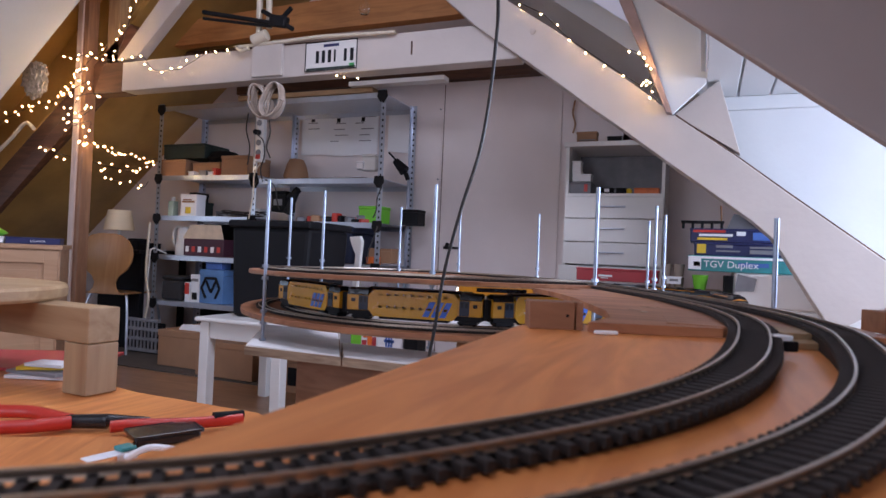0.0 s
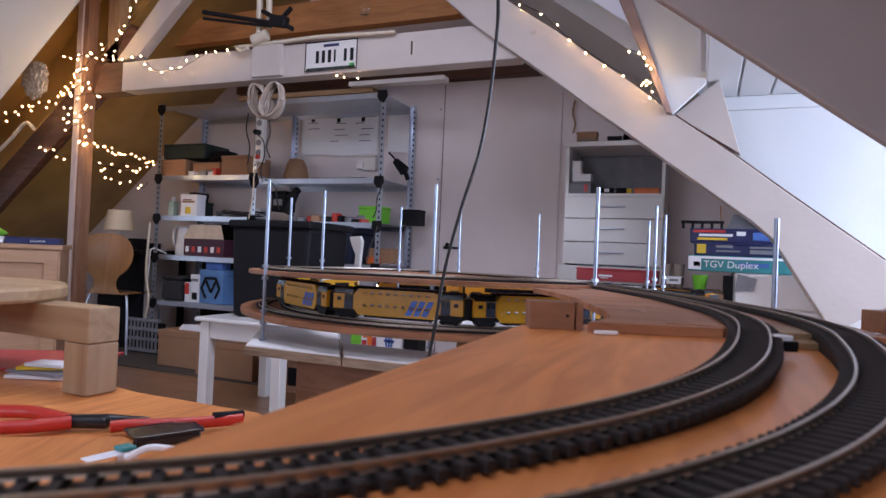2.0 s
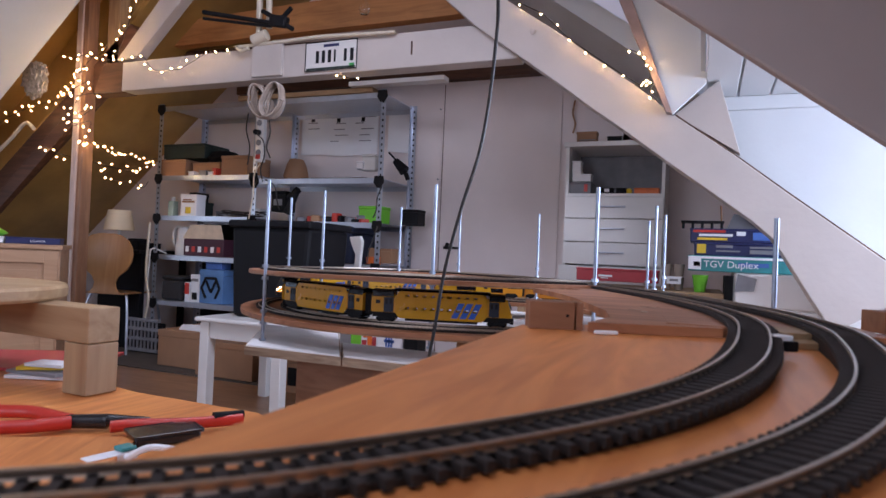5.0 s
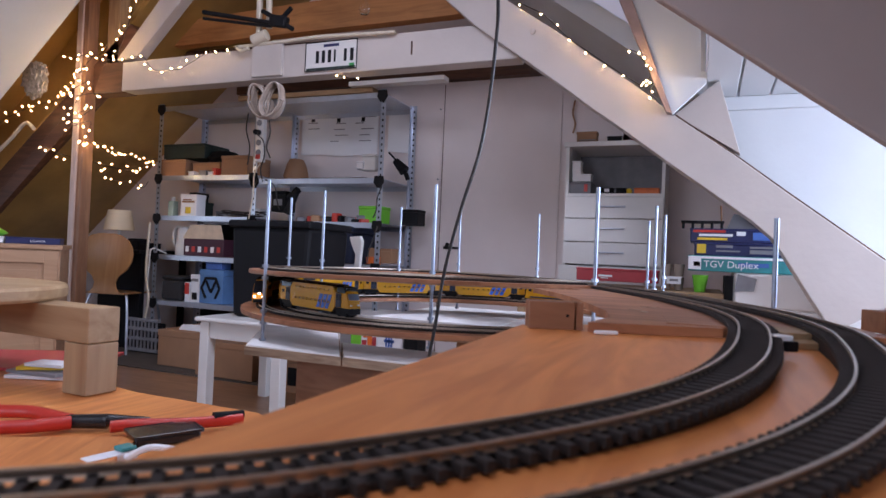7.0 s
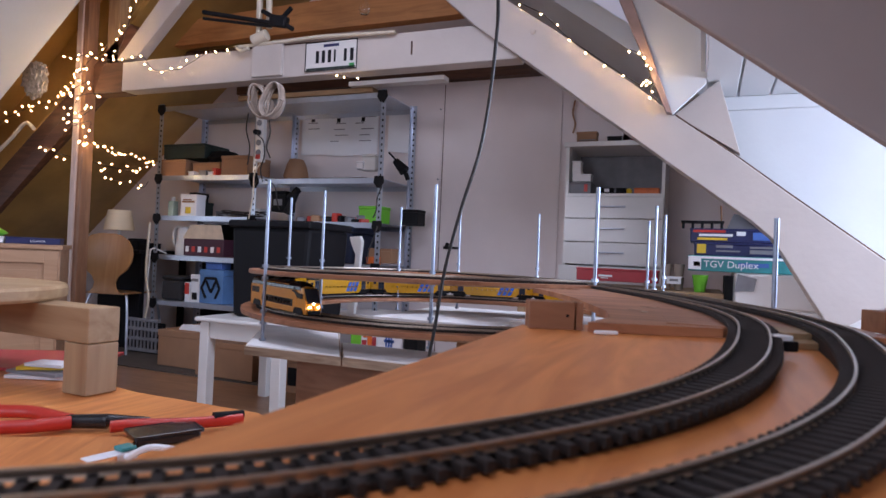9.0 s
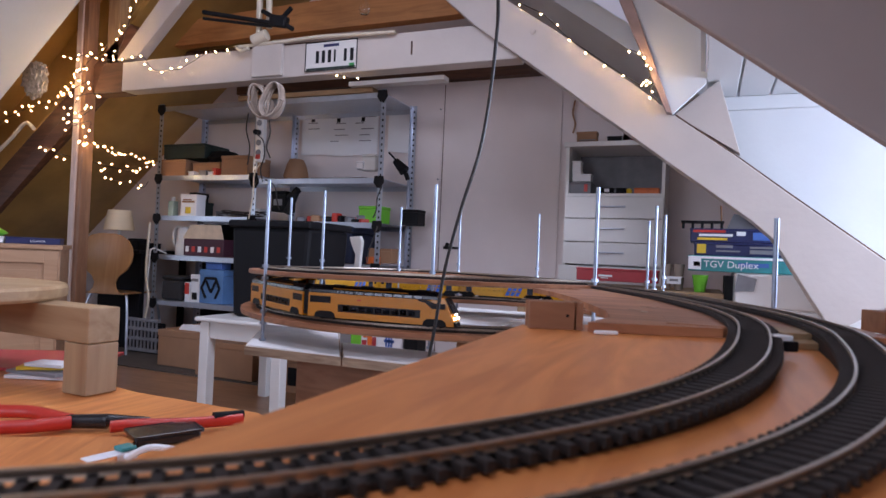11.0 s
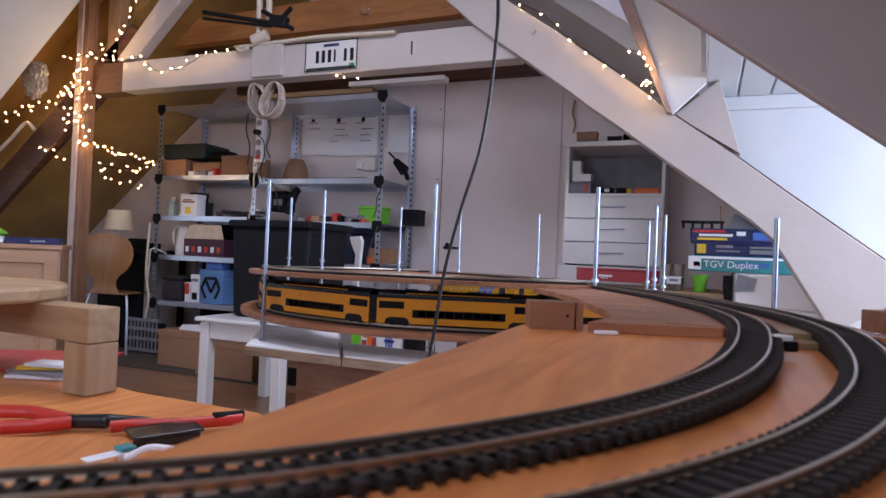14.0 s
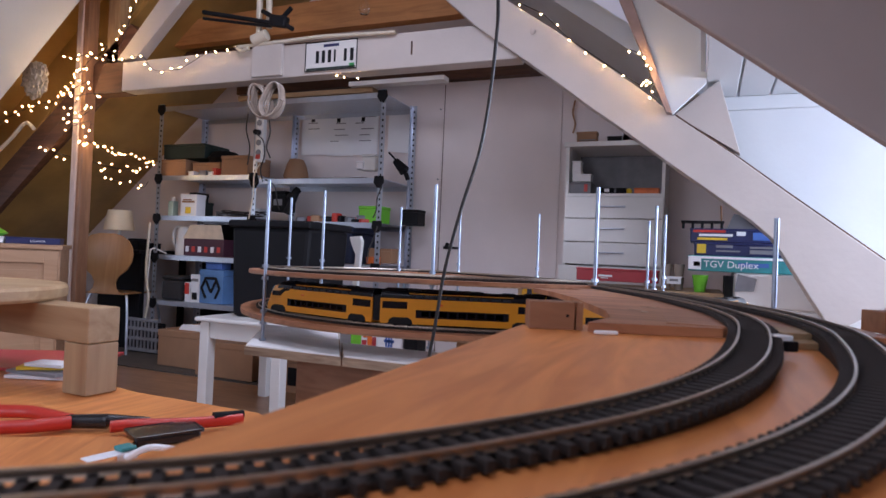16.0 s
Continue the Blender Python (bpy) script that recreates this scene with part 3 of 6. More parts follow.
# ---- trains ----
def bogie(parent, x):
    b = bm_new()
    box(b, x - 0.017, -0.0125, 0.002, x + 0.017, 0.0125, 0.010, 0.001)
    for s in (-1, 1):
        box(b, x - 0.019, s * 0.0125 - 0.001, 0.0035, x + 0.019, s * 0.0125 + 0.001, 0.008, 0.0006)
    g = part("bogie", b, BLACK, parent)
    for dx in (-0.0125, 0.0125):
        part("wheelset", tube(bm_new(), (x + dx, -0.0092, 0.0055), (x + dx, 0.0092, 0.0055), 0.0055, seg=14), BLACK_GLOSS, g)


def body_bm(x0, x1, sec, nose=0.0, tail=0.0):
    """A coach body: one cross-section drawn along, with raked ends."""
    bm = bm_new()
    rows = []
    top = max(z for _, z in sec)
    low = min(z for _, z in sec)
    for x, rake, sgn in ((x0, tail, 1), (x1, nose, -1)):
        rows.append([bm.verts.new((x + sgn * rake * max(0, (z - low) / (top - low) - 0.35), y * (0.94 if rake else 1), z)) for y, z in sec])
    n = len(sec)
    for k in range(n):
        j = (k + 1) % n
        bm.faces.new((rows[0][k], rows[1][k], rows[1][j], rows[0][j]))
    bm.faces.new(rows[0]), bm.faces.new(rows[1][::-1])
    bmesh.ops.recalc_face_normals(bm, faces=bm.faces[:])
    bmesh.ops.bevel(bm, geom=bm.edges[:], offset=0.0009, segments=2, affect="EDGES", profile=0.5)
    return bm


SHARED = {}


def plate(name, sx, sz, mat, parent, x, y, z, skew=0.0):
    """A thin panel on a coach's side, sharing its mesh with its likes."""
    key = (name, round(sx, 5), round(sz, 5), mat.name, skew)
    if key not in SHARED:
        bm = bm_new()
        prism(bm, [(-sx / 2 - skew, -sz / 2), (sx / 2 - skew, -sz / 2), (sx / 2 + skew, sz / 2), (-sx / 2 + skew, sz / 2)], -0.0005, 0.0005)
        SHARED[key] = finish(name, bm, mat)
    o = new(name, SHARED[key])
    o.parent, o.matrix_basis = parent, pose(x, y, z)
    return o


def pierced_side(bm, x0, x1, y, z0, z1, rows):
    """A thin coach wall with rows of window openings: rows of (low, high, first, pitch, width, count)."""
    t = 0.0006
    z = z0
    for low, high, first, pitch, width, count in rows:
        box(bm, x0, y - t, z, x1, y + t, low)
        edge = x0
        for i in range(count):
            box(bm, edge, y - t, low, first + i * pitch - width / 2, y + t, high)
            edge = first + i * pitch + width / 2
        box(bm, edge, y - t, low, x1, y + t, high)
        z = high
    box(bm, x0, y - t, z, x1, y + t, z1)
    return bm


def pane(parent, sx, sz, x, y, z, glass=None):
    """A clear window pane set in its opening."""
    o = plate("window", sx, sz, glass or TRAIN_PANE, parent, x, y, z)
    o.visible_shadow = False
    return o


def coach_old(cab):
    """Yellow double-deck coach with tall eight-cornered side panels, blue slashes and dark doors."""
    c = thing("train_coach", "yellow double-deck model coach with blue slashes" + (" and driving cab" if cab else ""), "model train", group="yellow push-pull train")
    L, H = 0.1365, 0.089
    ends = [(-0.0158, 0.0185), (0.0158, 0.0185), (0.0160, 0.0480), (0.0120, 0.0530), (-0.0120, 0.0530), (-0.0160, 0.0480)]
    part("end_section", body_bm(H - 0.001, L, ends), TRAIN_YELLOW, c)
    part("end_section", body_bm(-L, -H + 0.001, ends, 0.0, 0.016 if cab else 0.0), TRAIN_YELLOW, c)
    roof = [(-0.0166, 0.0600), (-0.0130, 0.0640), (0, 0.0660), (0.0130, 0.0640), (0.0166, 0.0600), (0, 0.0580)]
    part("roof", body_bm(-H - 0.004, H + 0.004, roof), TRAIN_ROOF, c)
    low_roof = [(-0.0160, 0.0485), (-0.0135, 0.0600), (0, 0.0630), (0.0135, 0.0600), (0.0160, 0.0485), (0, 0.0470)]
    part("end_roof", body_bm(H + 0.003, L - 0.001, low_roof), TRAIN_ROOF, c)
    part("end_roof", body_bm(-L + (0.014 if cab else 0.001), -H - 0.003, low_roof), TRAIN_ROOF, c)
    part("underframe", box(bm_new(), -0.070, -0.012, 0.0035, 0.070, 0.012, 0.0085, 0.001), BLACK, c)
    part("mid_floor", box(bm_new(), -H + 0.002, -0.0145, 0.0385, H - 0.002, 0.0145, 0.0400), GREY, c)
    for x in (-0.108, 0.108):
        bogie(c, x)
        part("frame_end", box(bm_new(), x - 0.026, -0.0135, 0.009, x + 0.026, 0.0135, 0.0186, 0.001), BLACK, c)
    lower, upper = (0.0250, 0.0300, -0.066, 0.0165, 0.0080, 9), (0.0495, 0.0540, -0.066, 0.0165, 0.0085, 9)
    for s in (-1, 1):
        y = s * 0.0163
        hexa = bm_new()
        pierced_side(hexa, -H + 0.009, H - 0.009, y, 0.0085, 0.0605, [lower, upper])
        for f in (-1, 1):
            prism(hexa, [(f * (H - 0.009), 0.0085), (f * H, 0.0185), (f * H, 0.0505), (f * (H - 0.009), 0.0605)], y - 0.0006, y + 0.0006)
        part("side_panel", hexa, TRAIN_PALE, c)
        for low, high, first, pitch, width, count in (lower, upper):
            for i in range(count):
                pane(c, width + 0.0006, high - low + 0.0006, first + i * pitch, y - s * 0.0008, (low + high) / 2)
        for i in range(3):
            x = -s * (0.033 + i * 0.0165)
            lean = -0.004 if s > 0 else 0.004
            for zc, h in ((0.0362, 0.0124), (0.0192, 0.0116)):
                plate("blue_slash", 0.0118, h, TRAIN_BLUE, c, x + lean * (zc - 0.0275) / 0.0085, y + s * 0.0009, zc, lean * 0.70)
            for dx in (-0.0051, 0.0051):
                plate("blue_slash", 0.0020, 0.0050, TRAIN_BLUE, c, x + dx, y + s * 0.0009, 0.0275, lean * 0.30)
        for x in (-0.1020, 0.1020):
            plate("door", 0.0190, 0.0285, GREY_DOOR, c, x, s * 0.0164, 0.0335)
            for dx in (-0.0045, 0.0045):
                plate("door_window", 0.0045, 0.0095, TRAIN_GLASS, c, x + dx, s * 0.0171, 0.0395)
        for x in (-0.1230, 0.1230):
            if not (cab and x < 0):
                plate("end_window", 0.0085, 0.0070, TRAIN_GLASS, c, x, s * 0.0164, 0.0385)
    if cab:
        w = part("windscreen", box(bm_new(), -0.0012, -0.0128, -0.0068, 0.0012, 0.0128, 0.0068, 0.001), SCREEN, c, "cab windscreen with a pale reflection in its colour")
        w.matrix_basis = pose(-L + 0.0048, 0, 0.0415, 0, 22, 0)
        for s in (-1, 1):
            part("headlight", tube(bm_new(), (-L - 0.001, s * 0.009, 0.025), (-L + 0.002, s * 0.009, 0.025), 0.0018, seg=10), PAPER, c)
        part("bumper", box(bm_new(), -L - 0.003, -0.013, 0.007, -L + 0.004, 0.013, 0.0185, 0.001), BLACK, c)
    for x in (-L - 0.003, L + 0.003):
        if not (cab and x < 0):
            part("gangway", box(bm_new(), x - 0.0045, -0.0085, 0.012, x + 0.0045, 0.0085, 0.052, 0.0015), BLACK, c)
    return c


def locomotive():
    """Short yellow electric locomotive with a pale roof."""
    c = thing("locomotive", "yellow model locomotive with a pale grey roof and navy grilles", "model train", group="yellow push-pull train")
    L = 0.094
    sec = [(-0.0160, 0.009), (0.0160, 0.009), (0.0164, 0.040), (0.0125, 0.049), (-0.0125, 0.049), (-0.0164, 0.040)]
    part("body", body_bm(-L, L, sec, 0.012, 0.012), TRAIN_PALE, c)
    part("roof", box(bm_new(), -0.074, -0.0115, 0.0485, 0.074, 0.0115, 0.0530, 0.0015), WHITE_LACQUER, c)
    for x in (-0.045, 0.0, 0.045):
        part("roof_hatch", box(bm_new(), x - 0.013, -0.008, 0.0530, x + 0.013, 0.008, 0.0555, 0.0008), GREY, c)
    for s in (-1, 1):
        plate("grille", 0.062, 0.0165, TRAIN_NAVY, c, 0.01, s * 0.0168, 0.032)
        plate("skirt_band", 0.150, 0.0050, GREY_DOOR, c, 0.0, s * 0.0165, 0.0150)
        plate("cab_window", 0.012, 0.010, TRAIN_GLASS, c, 0.074, s * 0.0168, 0.0365)
        plate("cab_window", 0.012, 0.010, TRAIN_GLASS, c, -0.074, s * 0.0168, 0.0365)
    for f in (-1, 1):
        w = part("windscreen", box(bm_new(), -0.0010, -0.0125, -0.0060, 0.0010, 0.0125, 0.0060, 0.0008), SCREEN, c)
        w.matrix_basis = pose(f * (L - 0.0052), 0, 0.0405, 0, f * -16, 0)
        part("buffer_beam", box(bm_new(), f * L - 0.003, -0.0140, 0.006, f * L + 0.003, 0.0140, 0.0125, 0.001), BLACK, c)
    part("pantograph", sweep(bm_new(), [(-0.03, 0, 0.0535), (-0.055, 0, 0.0600), (-0.03, 0, 0.0645)], 0.0008, 6), BLACK, c)
    for x in (-0.058, 0.058):
        bogie(c, x)
    return c


def coach_new(cab):
    """Orange-yellow double-deck coach with long dark window bands and a black roof; cab 1 leads, -1 trails."""
    c = thing("train_coach", "orange-yellow double-deck model coach with dark bands" + (" and sloped cab" if cab else ""), "model train", group="double-deck train")
    L, W = 0.150, 0.0166
    x0, x1 = (-0.104 if cab == -1 else -L), (0.104 if cab == 1 else L)
    lo, hi = -0.085, 0.085
    band = (0.0185, 0.0285, -0.068, 0.0170, 0.0130, 9)
    roof = [(-0.0168, 0.0505), (-0.0160, 0.0575), (-0.0118, 0.0640), (0, 0.0662), (0.0118, 0.0640), (0.0160, 0.0575), (0.0168, 0.0505), (0, 0.0480)]
    part("roof", body_bm(x0 - (0.016 if cab == -1 else 0), x1 + (0.016 if cab == 1 else 0), roof, 0.020 if cab == 1 else 0, 0.020 if cab == -1 else 0), TRAIN_ROOF, c)
    for i in range(4):
        x = -0.09 + i * 0.058
        part("roof_vent", box(bm_new(), x - 0.012, -0.006, 0.0650, x + 0.012, 0.006, 0.0676, 0.0008), BLACK, c)
    part("mid_floor", box(bm_new(), x0 + 0.002, -0.0150, 0.0335, x1 - 0.002, 0.0150, 0.0350), GREY, c)
    for x in (-0.110, 0.110):
        bogie(c, x)
    part("underframe", box(bm_new(), -0.082, -0.0140, 0.0025, 0.082, 0.0140, 0.0060, 0.001), BLACK, c)
    side = bm_new()
    for s in (-1, 1):
        y = s * W
        box(side, x0, y - 0.0006, 0.0045, x1, y + 0.0006, 0.0165)
        box(side, x0, y - 0.0006, 0.0165, lo, y + 0.0006, 0.0310)
        box(side, hi, y - 0.0006, 0.0165, x1, y + 0.0006, 0.0310)
        box(side, x0, y - 0.0006, 0.0310, x1, y + 0.0006, 0.0506)
    for e in (-1, 1):
        if e != cab:
            box(side, e * L - 0.0008, -W, 0.0045, e * L + 0.0008, W, 0.0500)
    part("body", side, TRAIN_ORANGE, c)
    if cab:
        nose = [(-W, 0.0045), (W, 0.0045), (W + 0.0004, 0.014), (W + 0.0004, 0.042), (0.0150, 0.0560), (0.0, 0.0590), (-0.0150, 0.0560), (-W - 0.0004, 0.042), (-W - 0.0004, 0.014)]
        part("cab_body", body_bm(0.1041, L, nose, 0.034, 0) if cab == 1 else body_bm(-L, -0.1041, nose, 0, 0.034), TRAIN_ORANGE, c)
    for s in (-1, 1):
        y = s * W
        b = bm_new()
        pierced_side(b, lo, hi, y + s * 0.0003, 0.0165, 0.0310, [band])
        wb = part("window_band", b, TRAIN_NAVY, c, "dark window band of the lower deck")
        low, high, first, pitch, width, count = band
        for i in range(count):
            pane(wb, width + 0.0006, high - low + 0.0006, first + i * pitch, y - s * 0.0006, (low + high) / 2, TRAIN_TINT)
        # orange line and dark glass on the sloping shoulder of the roof
        u0, u1 = (x0 + 0.012 if cab != -1 else x0), (x1 - 0.012 if cab != 1 else x1)
        u = part("roof_line", box(bm_new(), u0 + 0.040, -0.0004, -0.0008, u1 - 0.046, 0.0004, 0.0008), TRAIN_ORANGE, c)
        u.matrix_basis = pose(0, s * 0.0147, 0.0600, s * 33)
        for i in range(9):
            o = plate("upper_window", 0.0150, 0.0044, TRAIN_GLASS, c, 0, 0, 0)
            o.matrix_basis = pose(-0.080 + i * 0.020, s * 0.0168, 0.0542, s * 6.5)
        for x in (-0.124, 0.124):
            if not (cab and x * cab > 0):
                plate("door_band", 0.046, 0.0130, TRAIN_NAVY, c, x, y + s * 0.0004, 0.0385)
        for x in (-0.113, 0.113):
            b = bm_new()
            prism(b, [(x - 0.023, 0.0040), (x - 0.021, 0.0120), (x - 0.014, 0.0165), (x + 0.014, 0.0165), (x + 0.021, 0.0120), (x + 0.023, 0.0040)], y + s * 0.0002, y + s * 0.0014)
            part("bogie_skirt", b, BLACK, c)
        plate("emblem", 0.0080, 0.0022, RED, c, -0.040, y + s * 0.0004, 0.0410)
        if cab:
            f = cab
            b = bm_new()
            prism(b, [(f * 0.080, 0.0505), (f * 0.098, 0.0505), (f * 0.112, 0.0450), (f * 0.133, 0.0450), (f * 0.133, 0.0350), (f * 0.108, 0.0350), (f * 0.094, 0.0455), (f * 0.080, 0.0480)], s * (W + 0.0009) - 0.0006, s * (W + 0.0009) + 0.0006)
            part("cab_stripe", b, TRAIN_NAVY, c)
    if cab:
        f = cab
        w = part("windscreen", box(bm_new(), -0.0015, -0.0140, -0.0165, 0.0015, 0.0140, 0.0165, 0.0012), TRAIN_GLASS, c, "black sloped cab windscreen")
        w.matrix_basis = pose(f * (L - 0.0100), 0, 0.0415, 0, f * -32, 0)
        m = HEADLIGHT if f == 1 else PAPER
        for y in (-0.0095, 0.0095):
            part("headlight", tube(bm_new(), (f * (L - 0.002), y, 0.0195), (f * (L + 0.0012), y, 0.0195), 0.0022, seg=10), m, c)
        part("headlight", tube(bm_new(), (f * (L - 0.004), 0, 0.0265), (f * (L + 0.0004), 0, 0.0265), 0.0020, seg=10), m, c)
        part("bumper", box(bm_new(), f * L - 0.004, -0.013, 0.005, f * L + 0.003, 0.013, 0.0130, 0.0012), BLACK, c)
    for e in (-1, 1):
        if e != cab:
            part("gangway", box(bm_new(), e * (L + 0.0035) - 0.0045, -0.0145, 0.008, e * (L + 0.0035) + 0.0045, 0.0145, 0.055, 0.0015), BLACK, c)
    return c


TRAIN_ROOF = plain("train_black_roof", (0.004, 0.004, 0.006), 0.24, spread=0.2, gloss=0.4)
TRAIN_TINT = glassy("train_tinted_pane", (0.22, 0.23, 0.26), 0.02, 1.12)
TRAIN_PANE = glassy("train_clear_pane", (0.90, 0.92, 0.95), 0.02, 1.12)
# windscreen glass with the bright reflection mixed into its base colour
SCREEN = plain("cab_glass_pale_reflection", (0.20, 0.25, 0.32), 0.1)
GREY_DOOR = plain("train_grey_blue_door", (0.022, 0.032, 0.055), 0.4, gloss=0.3)
PUSH_PULL = [locomotive()] + [coach_old(i == 4) for i in range(5)]
DOUBLE_DECK = [coach_new(1), coach_new(0), coach_new(0), coach_new(-1)]


# ---- metal shelving and what it holds ----
def simple_box(name, label, category, x0, x1, z0, z1, y0, depth, mat, bevel=0.004, group="", trim=None):
    """A closed box with a lid line and, if given, printed panels."""
    t = thing(name, label, category, group=group)
    part("body", box(bm_new(), x0, y0, z0, x1, y0 + depth, z1 - 0.18 * (z1 - z0), bevel), mat, t)
    part("lid", box(bm_new(), x0 - 0.003, y0 - 0.003, z1 - 0.18 * (z1 - z0), x1 + 0.003, y0 + depth + 0.003, z1, bevel), mat, t)
    for (u0, v0, u1, v1, m) in trim or ():
        part("print", box(bm_new(), x0 + u0 * (x1 - x0), y0 - 0.005, z0 + v0 * (z1 - z0), x0 + u1 * (x1 - x0), y0 - 0.0031, z0 + v1 * (z1 - z0)), m, t)
    return t


def shelving():
    s = thing("metal_shelving", "galvanised metal shelving with black plastic corners", "shelving")
    xs, yf, yb = (-3.705, -2.84, -1.875), 3.476, 3.93
    for x in xs:
        for y, face in ((yf, 1), (yb, -1)):
            p = bm_new()
            box(p, x - 0.018, y, 0.0, x + 0.018, y + 0.002, 1.82)
            box(p, x - 0.018, y, 0.0, x - 0.016, y + face * 0.034, 1.82)
            u = part("upright", p, STEEL, s)
            h = bm_new()
            z = 0.06
            while z < 1.8:
                box(h, x - 0.004, y - 0.0015, z, x + 0.006, y - 0.0003, z + 0.014)
                z += 0.038
            tagged(part("slot_strip", h, BLACK, u), kind="stuff")
    for k in (0, 1):
        x0, x1 = xs[k] + 0.005, xs[k + 1] - 0.005
        for z in ((0.10, 0.39, 0.72, 1.005, 1.295, 1.80) if k == 0 else (0.10, 0.39, 0.72, 0.985, 1.265, 1.80)):
            b = bm_new()
            box(b, x0, yf - 0.002, z - 0.035, x1, yf + 0.0005, z, 0.0005)
            box(b, x0, yf, z - 0.004, x1, yb, z)
            box(b, x0, yb - 0.002, z - 0.035, x1, yb, z)
            sh = part("shelf", b, STEEL, s)
            for x in (x0, x1):
                for y in (yf - 0.008,):
                    c = bm_new()
                    prism(c, [(x - 0.030, z + 0.012), (x + 0.030, z + 0.012), (x + 0.036, z - 0.03), (x + 0.012, z - 0.062), (x - 0.012, z - 0.062), (x - 0.036, z - 0.03)], y - 0.006, y + 0.006, bevel=0.003)
                    part("corner", c, BLACK, sh, "black plastic corner")
    # made-up black sheet that stands for the dark depth of the lower bay
    solid("dark_backing", box(bm_new(), -3.690, 3.935, 0.11, -2.86, 3.945, 0.985, 0.002), BLACK, "black sheet added to darken the back of the lower shelves", "board")
    # goods on the left bay
    t = simple_box("tool_case", "dark green plastic tool case", "case", -3.746, -3.357, 1.430, 1.538, 3.55, 0.25, DARK_GREEN)
    solid("bag", lathe(bm_new(), [(0.0, 0.0), (0.10, 0.0), (0.13, 0.035), (0.09, 0.085), (0.03, 0.10), (0.0, 0.10)], 14, (-3.28, 3.68, 1.40)), BLACK, "black fabric bag on the cases", "bag", smooth=True)
    simple_box("cardboard_box", "flat brown cardboard box on the shelf", "box", -3.765, -3.50, 1.297, 1.42, 3.52, 0.28, CARD)
    simple_box("cardboard_box", "brown cardboard box under the bag", "box", -3.47, -3.22, 1.297, 1.40, 3.56, 0.25, CARD)
    simple_box("cardboard_box", "small brown cardboard box standing closed", "box", -3.18, -2.95, 1.297, 1.44, 3.53, 0.25, CARD)
    for x, w, h, m in ((-3.44, 0.05, 0.03, PAPER), (-3.34, 0.06, 0.035, GREY), (-3.26, 0.05, 0.025, PAPER), (-3.22, 0.03, 0.05, RED)):
        simple_box("parts_box", "small parts box on the metal shelf", "box", x, x + w, 1.297, 1.297 + h, 3.49, 0.05, m, 0.002)
    solid("paper_bag", lathe(bm_new(), [(0.0, 0.0), (0.07, 0.0), (0.09, 0.05), (0.07, 0.13), (0.05, 0.17)], 12, (-2.70, 3.75, 1.267)), CARD, "crumpled brown paper bag", "bag", smooth=True)
    b = thing("milk_carton", "pale green bottle with white cap", "bottle")
    part("body", box(bm_new(), -3.69, 3.56, 1.007, -3.64, 3.61, 1.12, 0.006), plain("pale_green_plastic", (0.42, 0.55, 0.48), 0.4), b)
    part("cap", tube(bm_new(), (-3.665, 3.585, 1.12), (-3.665, 3.585, 1.15), 0.016), PAPER, b)
    simple_box("glue_box", "white box with a yellow warning mark", "box", -3.535, -3.39, 1.007, 1.165, 3.53, 0.09, PAPER, 0.002, "", [(0.1, 0.62, 0.9, 0.70, CARD), (0.15, 0.72, 0.7, 0.78, CARD), (0.33, 0.12, 0.67, 0.42, YELLOW)])
    for x0, x1, h, m in ((-3.62, -3.55, 0.19, BLACK), (-3.56, -3.50, 0.12, DARK_GREEN), (-3.36, -3.22, 0.05, GREY), (-3.05, -2.96, 0.075, PAPER)):
        simple_box("parts_box", "small dark box in the shelf", "box", x0, x1, 1.007, 1.007 + h, 3.70, 0.12, m, 0.002)
    rng = random.Random(3)
    for k in range(4):
        pts = [(-3.22 + 0.27 * rng.random() + 0.11 * math.cos(a), 3.60 + 0.08 * rng.random() + 0.08 * math.sin(a), 1.015 + 0.045 * rng.random()) for a in (0, 1.4, 2.8, 4.2, 5.6, 6.9)]
        solid("cable", sweep(bm_new(), curve_points(pts, 8), 0.004, 6), CABLE, "coiled black cable on the shelf", "cable", group="cables", smooth=True)
    # kettle
    k = thing("kettle", "white plastic electric kettle", "kettle", pose(-3.530, 3.60, 0.722, 0, 0, 180))
    part("body", lathe(bm_new(), [(0, 0), (0.078, 0), (0.079, 0.02), (0.064, 0.18), (0.057, 0.205), (0.02, 0.212), (0, 0.212)], 28), WHITE_LACQUER, k, smooth=True)
    part("handle", sweep(bm_new(), curve_points([(0.055, 0, 0.198), (0.100, 0, 0.205), (0.128, 0, 0.165), (0.122, 0, 0.09), (0.072, 0, 0.050)], 8), 0.012, 10), WHITE_LACQUER, k, smooth=True)
    part("spout", prism(bm_new(), [(-0.060, 0.19), (-0.092, 0.205), (-0.070, 0.155)], -0.018, 0.018, bevel=0.004), WHITE_LACQUER, k)
    solid("mains_lead", sweep(bm_new(), curve_points([(-3.67, 3.55, 0.728), (-3.72, 3.46, 0.76), (-3.735, 3.455, 0.66), (-3.75, 3.455, 0.50), (-3.755, 3.455, 0.47)], 8), 0.006, 8), WHITE_LACQUER, "white mains cord with a plug", "cord", smooth=True)
    o = thing("open_carton", "open carton with a cream flap and dark printed front", "box")
    part("body", box(bm_new(), -3.46, 3.50, 0.722, -3.10, 3.75, 0.845, 0.003), plain("maroon_print", (0.06, 0.015, 0.03), 0.5), o)
